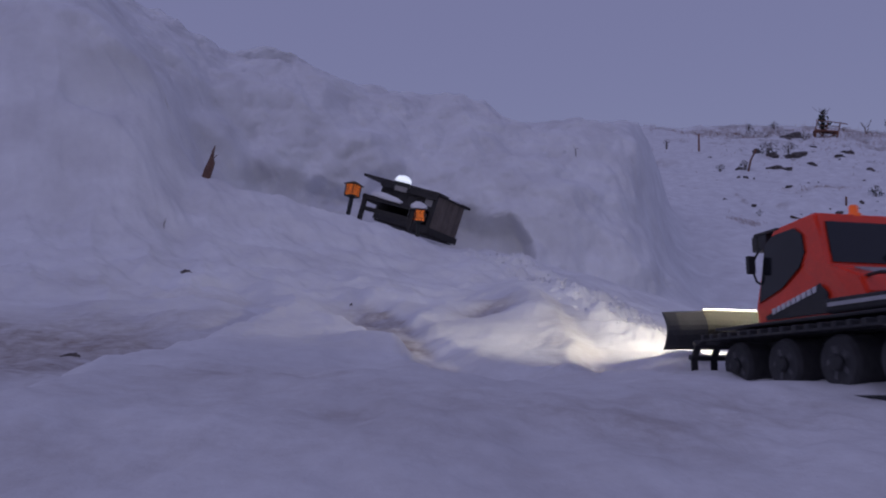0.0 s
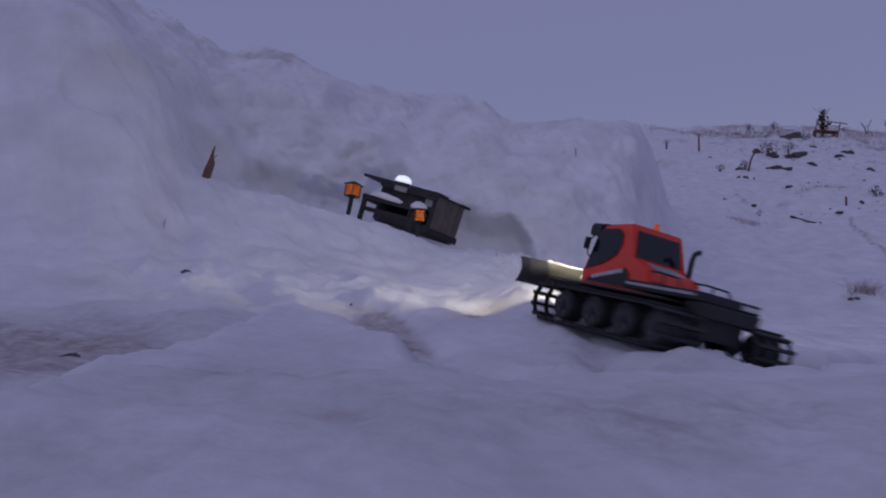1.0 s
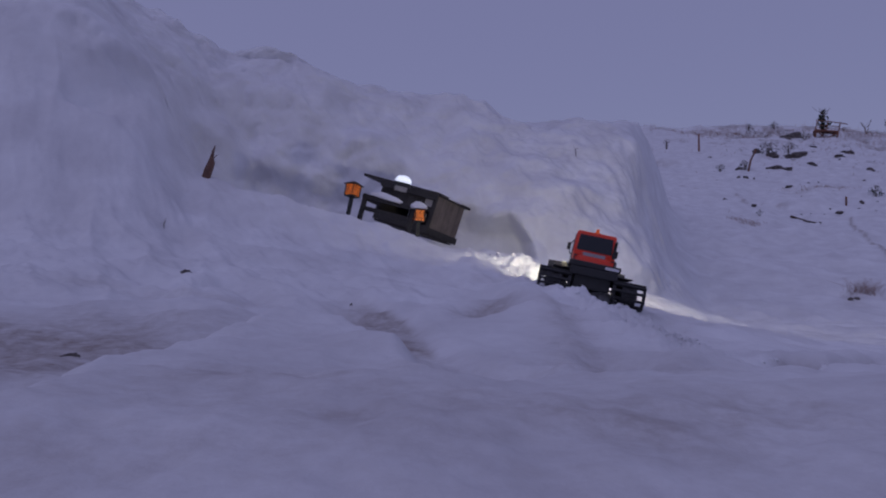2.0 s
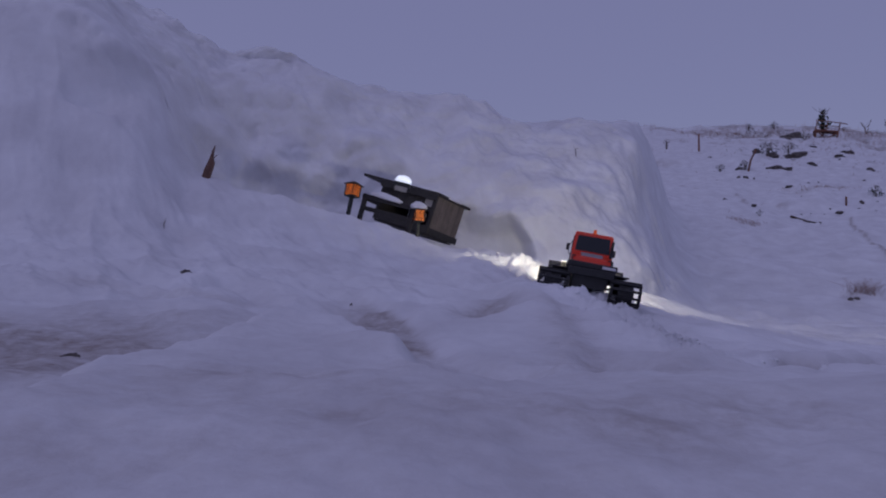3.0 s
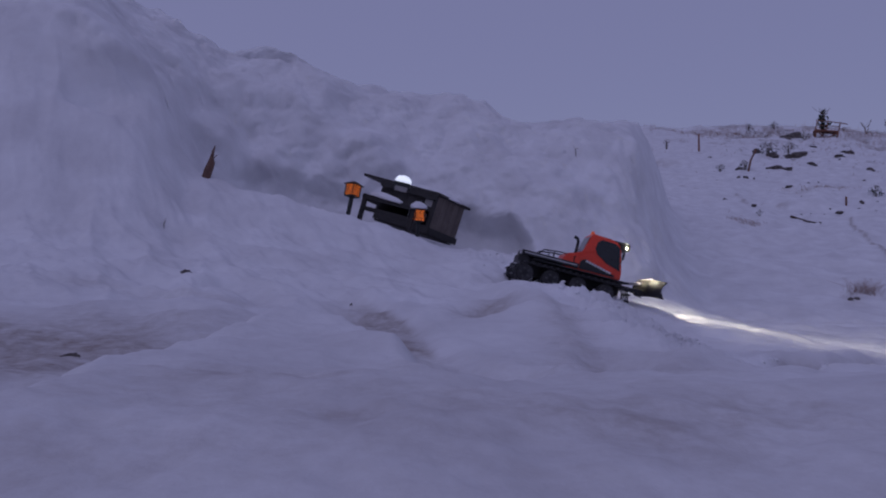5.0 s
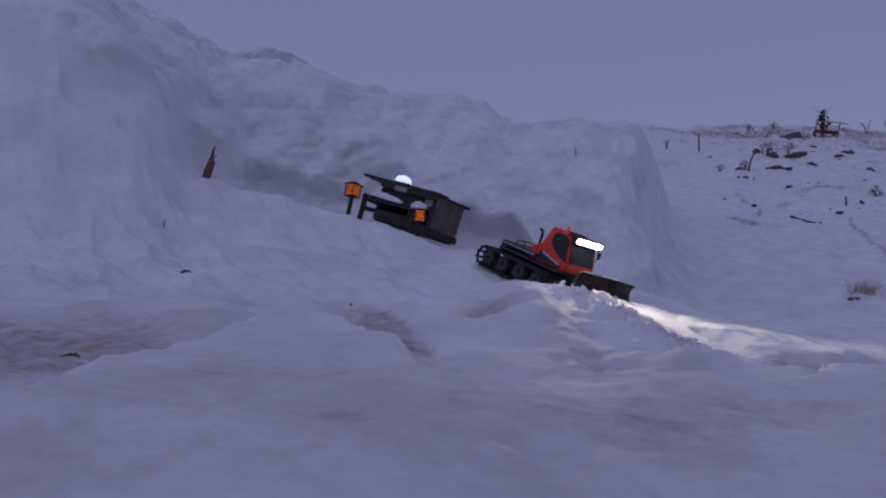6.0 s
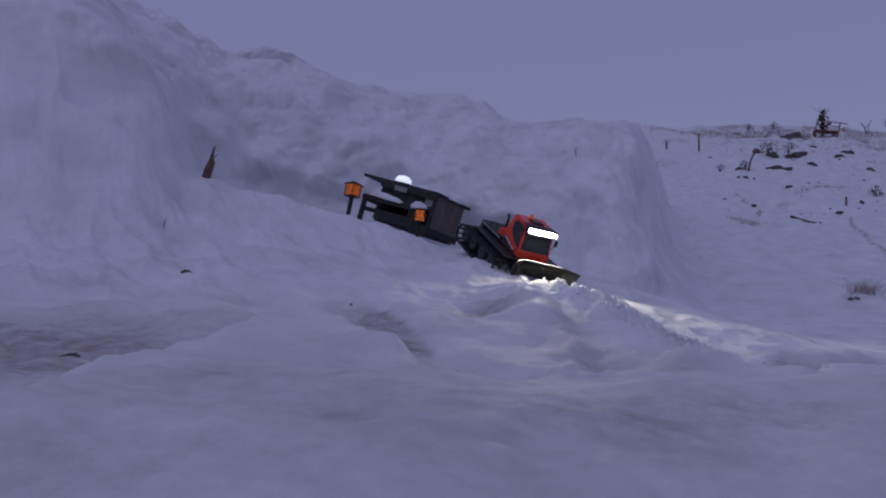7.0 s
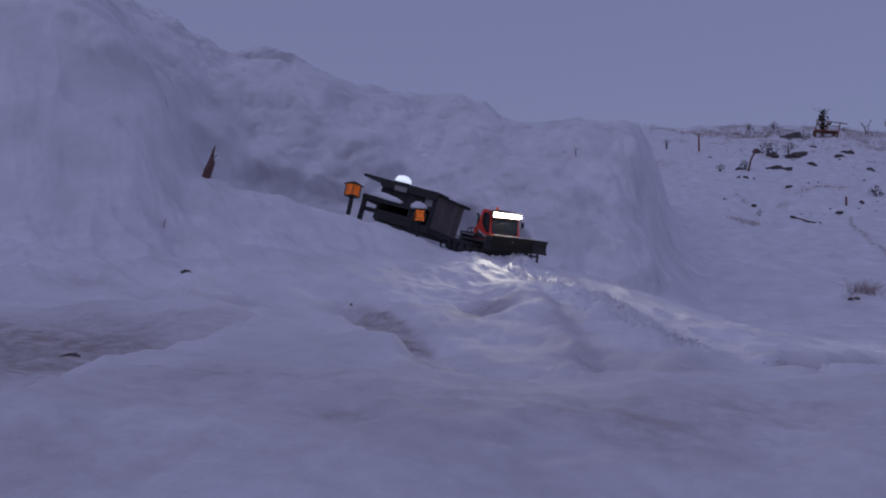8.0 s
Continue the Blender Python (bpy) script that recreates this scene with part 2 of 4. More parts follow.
def height(x, y):
    x, y = np.asarray(x, float), np.asarray(y, float)
    z = slope(x, y)
    # the near drift with its broken edge, and the terrace across the gully
    z = z + 0.030 * step(-0.030, 0.022, drift_edge(x, y)) * step(0.40, 0.20, x) + 0.024 * step(0.20, 0.40, x) * step(1.5, 0.9, y)
    z = z + 0.024 * step(-0.035, 0.030, terrace_edge(x, y)) * step(2.75, 2.1, y)
    z = z - 0.05 * step(0.56, 0.15, y) + mound(x, y, -0.45, 1.38, 0.026, 0.12, 0.30)
    z = z + mound(x, y, -0.60, 1.02, -0.012, 0.18, 0.18) + mound(x, y, 0.10, 1.78, -0.028, 0.06, 0.14, -15)
    z = z + mound(x, y, -0.10, 1.12, 0.012, 0.12, 0.05, -40) + mound(x, y, -0.62, 1.85, -0.016, 0.22, 0.06, -12)
    z = z - 0.018 * np.exp(-(along(x, y, FOLD) / 0.035) ** 2) * step(2.6, 2.2, y)
    # the rut that the tracks cut beside the near drift
    cut = along(x, y, RUT)
    z = z - 0.030 * np.exp(-((cut - 0.01) / 0.028) ** 2) * step(0.50, 0.62, x) + 0.010 * np.exp(-((cut - 0.075) / 0.035) ** 2)
    # the trench behind the crest, where the shed stands
    lip = y - 0.03 * np.sin(x * 5) - 0.30 * step(-0.20, 0.1, x) - 0.03 * rough(x, y, 0.2, 3)
    z = z - 0.20 * step(3.21, 3.37, lip) * step(-1.12, -0.97, x) * step(0.42, 0.10, x)
    # the bank dug out behind, with a hollow beside the shed
    foot = 3.80 - 0.08 * step(-0.5, -1.0, x) + 0.10 * rough(x + 3, y * 0.6, 0.7, 2)
    top = 1.33 - 0.14 * np.clip(x, -2.5, 1.2) + 0.16 * step(-1.1, -2.0, x) + 0.07 * step(-0.4, -1.0, x) - 0.06 * step(0.1, 0.5, x) + 0.06 * rough(x, y, 0.45, 3)
    wall = 0.24 * step(0.0, 0.16, y - foot) + 0.38 * step(0.08, 0.50, y - foot) + 0.38 * step(0.3, 1.0, y - foot)
    end = x + 0.05 - 0.285 * (y - 4.1) + 0.08 * rough(x, y, 0.50, 3)
    wall = wall * (0.50 * step(1.55, 0.98, end) + 0.50 * step(1.30, 1.00, end))
    z = z + wall * np.maximum(0, top - z) * step(12, 8, y)
    # the nearer bank at the left, heaped in rolls
    reach = (-x - 1.02) - 0.20 * (y - 3.2) + 0.06 * rough(x, y, 0.3, 3)
    left = (0.45 * step(-0.02, 0.22, reach) + 0.55 * step(0.05, 0.95, reach)) * step(2.30, 3.70, y + 0.12 * rough(x, y, 0.5, 2))
    z = z + left * np.maximum(0, 1.44 - 0.20 * np.clip(x, -3, 0) - z) * step(9, 6.5, y)
    rolls = rough(0.8 * x + 0.3 * y, 1.3 * y - 0.5 * x, 0.50, 2, 0.40)
    z = z + 0.05 * (0.30 - np.abs(rolls)) * step(2.5, 3.1, y) * step(12, 5, y) * step(-0.75, -1.15, x)
    z = z + mound(x, y, -1.52, 3.42, -0.14, 0.30, 0.075, 6) + mound(x, y, -1.62, 3.20, 0.10, 0.35, 0.10, 8)
    z = z + mound(x, y, -1.36, 2.95, -0.10, 0.09, 0.05, 20) + mound(x, y, -1.30, 2.84, 0.05, 0.16, 0.07, 10)
    # lumps and pits along the brow of the bank
    brow = step(3.5, 3.9, y) * step(8, 5, y) * step(1.25, 0.95, x)
    z = z + brow * 0.05 * np.maximum(0, rough(x + 11, 0.7 * y, 0.30, 2))
    z = z + mound(x, y, -1.10, 4.10, -0.13, 0.09, 0.07) + mound(x, y, -0.91, 4.18, -0.10, 0.055, 0.055) + mound(x, y, -1.03, 4.28, 0.08, 0.20, 0.06)
    z = z + mound(x, y, -1.06, 3.84, -0.07, 0.11, 0.05, -20) + mound(x, y, -1.22, 3.78, -0.08, 0.05, 0.07)
    # the hill behind
    far = np.clip(y - 4.3, 0, None)
    rise = 0.16 * np.minimum(far, 33.5) + 0.0024 * np.clip(np.minimum(y, 37.8) - 8, 0, None) ** 2
    hill = rise * step(0.08, 0.27, x / np.maximum(y, 0.3)) - 0.04 * np.clip(y - 38, 0, 400)
    hill = hill + rough(x, y, 7.0, 5) * step(4, 16, y) * step(60, 36, y) * 0.55 + 0.20 * rough(x, y + 7, 1.1, 5, 0.55) * step(4.2, 8, y) * step(50, 36, y)
    z = z + hill
    # soft drifts, wind-cut ribs and crust
    near = step(40, 4, y)
    z = z + near * (0.022 * rough(x, y, 0.42, 3) + 0.012 * rough(x + 9, y, 0.15, 4) + 0.006 * rough(x + 4, y, 0.05, 3))
    rib = np.abs(rough(x * 1.2 + 0.6 * y + 6, y * 0.7, 0.22, 4, 0.5))
    z = z + near * 0.048 * (0.14 - rib) * step(1.2, 2.0, y)
    # the lane churned up by the tracks
    mid_x = np.interp(y, (1.0, 1.6, 2.1, 2.5, 3.0, 3.3), (0.50, 0.47, 0.46, 0.44, 0.26, 0.20))
    lane = np.exp(-((x - mid_x) / 0.15) ** 4) * step(1.0, 1.7, y) * step(3.5, 3.2, y)
    z = z + lane * (0.044 * rough(x + 1, y, 0.05, 4, 0.6) + 0.030 * np.abs(rough(x, y, 0.11, 3)))
    # how far the snow is pressed down or piled up along the tracks and the crest
    for u, v, dz in LEVELS:
        z = z + mound(x, y, u, v, dz, 0.20, 0.20)
    return z


LEVELS = [
    (0.34, 0.75, 0.012), (0.56, 0.75, 0.043),
    (0.78, 1.00, 0.035),
    (0.34, 1.25, 0.037),
    (0.34, 1.50, 0.038), (0.56, 1.50, -0.027),
    (0.34, 1.75, 0.044), (0.56, 1.75, -0.023),
    (0.34, 2.00, 0.038), (0.56, 2.00, -0.046),
    (0.34, 2.25, 0.023),
    (0.34, 2.50, 0.032), (0.56, 2.50, 0.014),
    (0.12, 2.75, 0.049), (0.34, 2.75, -0.029),
    (0.12, 3.00, 0.024), (0.34, 3.00, -0.015),
    (-0.98, 3.25, -0.010), (-0.76, 3.25, 0.019), (-0.32, 3.25, 0.016), (0.12, 3.25, -0.037), (0.34, 3.25, -0.034),
    (0.34, 3.50, 0.025),
]


def dirt(x, y):
    """Where earth and old ice show through or the snow is darkened, 0 to 1."""
    edge = drift_edge(x, y)
    d = 1.5 * step(0.0, -0.04, edge) * mound(x, y, -0.64, 1.02, 1.0, 0.25, 0.34)
    d = d + 0.95 * step(0.0, -0.03, edge) * step(0.0, -0.03, terrace_edge(x, y)) * mound(x, y, -0.12, 1.45, 1.0, 0.14, 0.60)
    d = d + 0.85 * mound(x, y, 0.10, 1.78, 1.0, 0.06, 0.15, -15) + 0.50 * mound(x, y, -0.62, 1.85, 1.0, 0.26, 0.08, -12)
    d = d + 0.30 * mound(x, y, 0.22, 0.62, 1.0, 0.14, 0.10, 20) + 0.38 * mound(x, y, -0.072, 0.58, 1.0, 0.030, 0.022) + 0.30 * mound(x, y, -0.20, 0.76, 1.0, 0.09, 0.05, 20)
    # darker along the rut and the terrace's right-hand edge
    d = d + 1.2 * np.exp(-(along(x, y, RUT) / 0.035) ** 2) * step(0.55, 0.75, x) + 0.35 * np.exp(-(along(x, y, TERRACE[4:8]) / 0.05) ** 2)
    d = d + 1.3 * np.exp(-(along(x, y, CRACK) / 0.020) ** 2) + 0.5 * mound(x, y, 7.2, 14.7, 1.0, 0.8, 0.08, 27) + 0.6 * mound(x, y, 2.66, 4.98, 1.0, 0.2, 0.06, 60)
    d = d + 0.5 * step(0.32, 0.6, rough(x, y, 1.6, 4)) * step(12, 22, y) * step(60, 40, y) + 0.9 * np.exp(-(along(x, y, TRAIL) / 0.035) ** 2)
    d = d + 0.75 * step(0.05, 0.40, rough(x, 0.6 * y, 0.9, 4, 0.6)) * step(25, 32, y) * step(60, 40, y) * step(0.30, 0.38, x / np.maximum(y, 0.3))
    d = d * (0.55 + 1.2 * np.clip(rough(x, y, 0.12, 4) + 0.35, 0, 1))
    # the apron dims unevenly towards the camera, the dimming put into its colour
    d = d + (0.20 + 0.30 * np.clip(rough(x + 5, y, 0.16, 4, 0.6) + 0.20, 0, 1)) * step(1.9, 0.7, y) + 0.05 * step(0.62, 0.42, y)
    return np.clip(d, 0, 1)


def solid_noise(x, y, z, size, octaves=3):
    total, amp = 0.0, 1.0
    for k in range(octaves):
        a, b = x / size + 3.7 * k, y / size + 9.1 * k
        c = z / size + 5.3 * k
        f = np.floor(c)
        w = (c - f) ** 2 * (3 - 2 * (c - f))
        total = total + amp * (value_noise(a + 31.7 * f, b + 17.9 * f) * (1 - w) + value_noise(a + 31.7 * (f + 1), b + 17.9 * (f + 1)) * w)
        size, amp = size / 2.1, amp * 0.5
    return total


def heap(x, y, z):
    """Push the dug banks out into shovelled heaps, and hollow out the nook beside the shed."""
    bank = step(3.45, 3.75, y + 0.55 * step(-1.0, -1.3, x)) * step(7.5, 5.5, y) * step(1.7, 1.1, x) * step(-4, -3, x)
    body = solid_noise(x, y, 1.4 * z, 0.42, 2)
    bulge = (0.20 + 0.12 * step(-0.9, -1.3, x)) * np.maximum(body, -0.12) + 0.07 * np.abs(solid_noise(x + 5, y, 1.2 * z, 0.24, 3)) + 0.022 * solid_noise(x, y + 4, z, 0.07, 3)
    nook = step(3.72, 3.86, y) * step(4.6, 4.3, y) * step(0.46, 0.40, x + 0.55 * np.maximum(0, z - 0.40) + 0.05 * body) * step(-0.25, 0.0, x) * step(0.60, 0.42, z + 0.10 * (x - 0.2) + 0.10 * body)
    under = step(3.40, 3.58, y) * step(4.4, 4.1, y) * step(-1.04, -0.94, x) * step(-0.25, -0.50, x) * step(0.76, 0.60, z + 0.32 * (x + 0.7) + 0.20 * body)
    return x, y - bank * bulge * (1 - nook) + 0.22 * nook + 0.10 * under, z + 0.25 * bank * bulge * (1 - nook)


def build_ground():
    az = np.concatenate([np.linspace(-180, -36, 30, endpoint=False), np.linspace(-36, 36, 560, endpoint=False), np.linspace(36, 180, 30)])
    az = np.radians(az[:-1])
    r = np.concatenate([np.geomspace(0.10, 2.0, 230, endpoint=False), np.linspace(2.0, 3.7, 220, endpoint=False), np.linspace(3.7, 4.9, 230, endpoint=False),
                        np.geomspace(4.9, 60, 170, endpoint=False), np.geomspace(60, 2500, 22)])
    A, R = np.meshgrid(az, r)
    X, Y = R * np.sin(A), R * np.cos(A)
    Z = height(X, Y)
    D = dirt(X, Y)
    X, Y, Z = heap(X, Y, Z)
    n, k = len(az), len(r)
    co = np.stack([X, Y, Z], -1).reshape(-1, 3)
    i, j = np.meshgrid(np.arange(k - 1), np.arange(n), indexing="ij")
    j2 = (j + 1) % n
    quads = np.stack([i * n + j, i * n + j2, (i + 1) * n + j2, (i + 1) * n + j], -1).reshape(-1, 4)
    me = bpy.data.meshes.new("ground")
    me.vertices.add(len(co) + 1)
    me.vertices.foreach_set("co", np.concatenate([co.ravel(), (0, 0, float(Z[0].mean()))]))
    tri = np.stack([np.full(n, len(co)), (np.arange(n) + 1) % n, np.arange(n)], -1)
    me.loops.add(quads.size + tri.size)
    me.loops.foreach_set("vertex_index", np.concatenate([quads.ravel(), tri.ravel()]).astype(np.int32))
    me.polygons.add(len(quads) + n)
    me.polygons.foreach_set("loop_start", np.concatenate([np.arange(len(quads)) * 4, quads.size + np.arange(n) * 3]).astype(np.int32))
    me.update(calc_edges=True)
    me.polygons.foreach_set("use_smooth", np.ones(len(me.polygons), bool))
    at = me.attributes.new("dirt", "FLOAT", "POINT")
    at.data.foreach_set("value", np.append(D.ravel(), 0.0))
    me.validate()
    me.materials.append(SNOW)
    return tagged(new("ground", me), "wind-packed bluish snow over a rising slope", "ground", kind="structure")


build_ground()


# ---- the tracked snow groomer model ----
def build_groomer():
    g = empty("snow_groomer", Matrix(), "orange model snow groomer with black ladder tracks and blade", "snow groomer")
    part("chassis", box(bmesh.new(), -0.150, 0.180, -0.054, 0.054, 0.026, 0.084, 0.004), BLACK, g)
    # rear deck with its tail box
    deck = part("deck", box(bmesh.new(), -0.158, 0.03, -0.075, 0.075, 0.087, 0.104, 0.003), BLACK, g, "flat black rear deck")
    part("tail_box", box(bmesh.new(), -0.166, -0.130, -0.070, 0.070, 0.062, 0.0865, 0.003), BLACK, g)
    for s in (-1, 1):
        part("stripe", box(bmesh.new(), -0.150, 0.024, min(s * 0.0752, s * 0.0765), max(s * 0.0752, s * 0.0765), 0.0945, 0.0990), SILVER, deck, "silver stripe along the deck edge")
        part("fender", box(bmesh.new(), -0.12, 0.190, min(s * 0.0545, s * 0.118), max(s * 0.0545, s * 0.118), 0.0765, 0.0805, 0.0015), BLACK, g)
    part("tail_label", box(bmesh.new(), -0.1605, -0.1583, -0.070, -0.030, 0.0910, 0.0990), WHITE, g, "pale lettered plate on the tail")
    # cab: a shell in profile rings across the width
    prof = ((0.173, 0.083), (0.171, 0.106), (0.152, 0.188), (0.134, 0.206), (0.052, 0.211), (0.034, 0.142), (-0.016, 0.128), (-0.026, 0.1055), (-0.020, 0.083))
    wide = (0.0655, 0.0665, 0.064, 0.060, 0.0625, 0.0665, 0.064, 0.064, 0.0655)
    bm = bmesh.new()
    a = [bm.verts.new((x, w, z)) for (x, z), w in zip(prof, wide)]
    b = [bm.verts.new((x, -w, z)) for (x, z), w in zip(prof, wide)]
    n = len(a)
    bm.faces.new(a)
    bm.faces.new(b[::-1])
    for i in range(n):
        bm.faces.new((a[i], b[i], b[(i + 1) % n], a[(i + 1) % n]))
    bmesh.ops.bevel(bm, geom=bm.edges[:], offset=0.0035, segments=2, affect="EDGES")
    cab = part("cab", bm, ORANGE, g, "glossy orange cab shell", smooth=False)

    def at(x, z, s, out=0.0):
        """A point of the cab's flank at x, z."""
        w = 0.0667 - 0.0035 * min(1, max(0, (z - 0.108) / 0.097))
        return (x, s * (w + out), z)
    for s in (-1, 1):
        pts = ((0.163, 0.112), (0.148, 0.186), (0.132, 0.196), (0.088, 0.198), (0.074, 0.188), (0.070, 0.165), (0.080, 0.148), (0.116, 0.126))
        part("side_window", slab(bmesh.new(), [at(x, z, s, 0.0002) for x, z in pts], (0, s * 0.0018, 0), 0.0004), PANE, cab, "smoked side window")
        pts = ((0.150, 0.0885), (0.150, 0.094), (0.045, 0.124), (0.032, 0.112), (0.032, 0.0885))
        panel = part("side_panel", slab(bmesh.new(), [at(x, z, s, 0.0004) for x, z in pts], (0, s * 0.0016, 0), 0.0004), BLACK, cab, "black lower panel with a pale lettered strip")
        for k in range(9):
            x0 = 0.136 - 0.0098 * k
            z0 = 0.0945 + 0.0023 * k
            pts = ((x0, z0), (x0 - 0.0072, z0 + 0.0017), (x0 - 0.0072, z0 + 0.0087), (x0, z0 + 0.007))
            part("letter_bar", slab(bmesh.new(), [at(x, z, s, 0.0021) for x, z in pts], (0, s * 0.0006, 0)), WHITE, panel)
        # mirror on a bent arm
        arm = part("mirror_arm", tube(bmesh.new(), [(0.150, s * 0.060, 0.128), (0.160, s * 0.072, 0.140), (0.162, s * 0.078, 0.160), (0.158, s * 0.066, 0.184)], 0.0016, 6), BLACK, cab)
        part("mirror", box(bmesh.new(), 0.158, 0.165, min(s * 0.073, s * 0.084), max(s * 0.073, s * 0.084), 0.150, 0.174, 0.002), BLACK, arm)
        rail = part("deck_rail", tube(bmesh.new(), [(-0.006, s * 0.052, 0.126), (-0.04, s * 0.060, 0.126), (-0.090, s * 0.062, 0.120), (-0.104, s * 0.062, 0.104)], 0.0022, 6), BLACK, g)
        part("rail_post", tube(bmesh.new(), [(-0.055, s * 0.061, 0.103), (-0.055, s * 0.061, 0.124)], 0.002, 6), BLACK, rail)
    part("rear_window", slab(bmesh.new(), [(0.0482, -0.052, 0.199), (0.0482, 0.052, 0.199), (0.0350, 0.0565, 0.148), (0.0350, -0.0565, 0.148)], (-0.0016, 0, 0.0004), 0.0004), PANE, cab, "smoked rear window")
    part("windshield", slab(bmesh.new(), [(0.1692, -0.059, 0.113), (0.1692, 0.059, 0.113), (0.1540, 0.057, 0.180), (0.1540, -0.057, 0.180)], (0.0018, 0, 0.0004), 0.0004), PANE, cab, "smoked windshield")
    part("grille", slab(bmesh.new(), [(0.026, -0.036, 0.1405), (0.026, 0.036, 0.1405), (-0.012, 0.034, 0.1283), (-0.012, -0.034, 0.1283)], (-0.0006, 0, 0.002), 0.0005), SILVER, cab, "silver engine cover")
    # visor over the windshield with the light bar in it
    visor = part("visor", box(bmesh.new(), 0.128, 0.177, -0.062, 0.062, 0.2025, 0.2065, 0.0012), BLACK, cab)
    part("bar_housing", box(bmesh.new(), 0.150, 0.168, -0.062, 0.062, 0.1825, 0.2023, 0.0015), BLACK, visor)
    part("light_bar", box(bmesh.new(), 0.1682, 0.1712, -0.056, 0.056, 0.1875, 0.1980, 0.001), BAR, visor, "glowing warm white light bar")
    # added strip, narrows the bar's beam and keeps it off the blade
    part("lip", box(bmesh.new(), 0.1682, 0.180, -0.062, 0.062, 0.1822, 0.1842, 0.0006), BLACK, visor)
    for s in (-1, 1):
        part("cheek", box(bmesh.new(), 0.1682, 0.180, min(s * 0.0600, s * 0.0625), max(s * 0.0600, s * 0.0625), 0.1843, 0.2024, 0.0005), BLACK, visor)
    beacon = part("beacon", lathe(bmesh.new(), [(0.0085, 0.2095), (0.0085, 0.2130), (0.0055, 0.2135), (0.0055, 0.2225), (0.0035, 0.2245)], 16, m=Matrix.Translation((0.062, 0.0, 0))), BEACON, cab, "orange roof beacon")
    part("roof_hatch", box(bmesh.new(), 0.090, 0.124, -0.026, 0.026, 0.2060, 0.2125, 0.0012), BLACK, cab)
    part("exhaust_pipe", tube(bmesh.new(), [(0.012, -0.060, 0.100), (0.012, -0.060, 0.150), (0.012, -0.060, 0.172), (0.008, -0.060, 0.182), (-0.004, -0.060, 0.186)], 0.0050, 10), BLACK, g, "black curved exhaust stack", smooth=True)
    # blade on two arms
    sec = [(0.274 - 0.014 * math.sin(math.pi * k / 8), 0.056 + 0.055 * k / 8) for k in range(9)]

    def plate(cols):
        bm = bmesh.new()
        front = [[bm.verts.new((x + dx, y, z)) for x, z in sec] for y, dx in cols]
        back = [[bm.verts.new((x + dx - 0.005, y, z)) for x, z in sec] for y, dx in cols]
        for rows in (front, back):
            for u, v in zip(rows, rows[1:]):
                for k in range(8):
                    bm.faces.new((u[k], u[k + 1], v[k + 1], v[k]))
        for e in (0, -1):
            for k in range(8):
                bm.faces.new((front[e][k], front[e][k + 1], back[e][k + 1], back[e][k]))
        for i in range(len(cols) - 1):
            for k in (0, 8):
                bm.faces.new((front[i][k], front[i + 1][k], back[i + 1][k], back[i][k]))
        return bm
    blade = part("blade", plate(((-0.0895, 0.0), (0.0895, 0.0))), OLIVE, g, "dark olive curved front blade with angled wings")
    for s in (-1, 1):
        part("wing", plate(((s * 0.090, 0.0), (s * 0.122, 0.020), (s * 0.134, 0.032))), BLACK, blade, "black angled blade wing")
        part("edge_strip", box(bmesh.new(), 0.2695, 0.2745, min(s * 0.002, s * 0.088), max(s * 0.002, s * 0.088), 0.1112, 0.1145, 0.0008), SILVER, blade)
    for k in range(7):
        part("stiffener", box(bmesh.new(), 0.2600, 0.2680, -0.084 + 0.027 * k, -0.080 + 0.027 * k, 0.058, 0.066, 0.0008), BLACK, blade)
    for s in (-1, 1):
        part("blade_arm", box(bmesh.new(), 0.172, 0.263, s * 0.035 - 0.005, s * 0.035 + 0.005, 0.060, 0.072, 0.0015), BLACK, blade)
    part("lift_ram", tube(bmesh.new(), [(0.168, 0, 0.074), (0.262, 0, 0.096)], 0.005, 8), SILVER, blade)
    # wheels and ladder tracks
    W_R, W_Z = 0.0285, 0.0300
    wheels = []
    proto = None
    for s in (-1, 1):
        for x in (-0.140, -0.056, 0.032, 0.122):
            if proto is None:
                hub = part("wheel", lathe(bmesh.new(), [(0.007, -0.024), (0.009, -0.022), (0.009, 0.022), (0.007, 0.024)], 14, "y"), BLACK, g)
                part("tyre", lathe(bmesh.new(), [(0.0175, -0.019), (0.0255, -0.020), (W_R, -0.015), (W_R, 0.015), (0.0255, 0.020), (0.0175, 0.019)], 28, "y"), RUBBER, hub)
                bm = lathe(bmesh.new(), [(0.0176, -0.017), (0.0176, 0.017)], 24, "y")
                for k in range(5):
                    box(bm, 0.008, 0.0174, -0.0195, 0.0195, -0.0025, 0.0025, m=pose(0, 0, 0, 0, 72 * k, 0))
                part("rim", bm, RIM, hub)
                proto = hub
                wheel = hub
            else:
                wheel = proto.copy()
                scene.collection.objects.link(wheel)
                for c in proto.children:
                    d = c.copy()
                    scene.collection.objects.link(d)
                    d.parent = wheel
            wheel.matrix_basis = pose(x, s * 0.112, W_Z)
            wheels.append((wheel, x, s))
    # the loop that the track follows
    loop = []
    R = 0.0325
    x0, x1 = -0.143, 0.158
    flat, arc = x1 - x0, math.pi * R
    total = 2 * (flat + arc)
    count = 40
    for k in range(count):
        d = total * k / count
        if d < flat:
            loop.append((x0 + d, W_Z - R, 0.0))
        elif d < flat + arc:
            a = (d - flat) / R
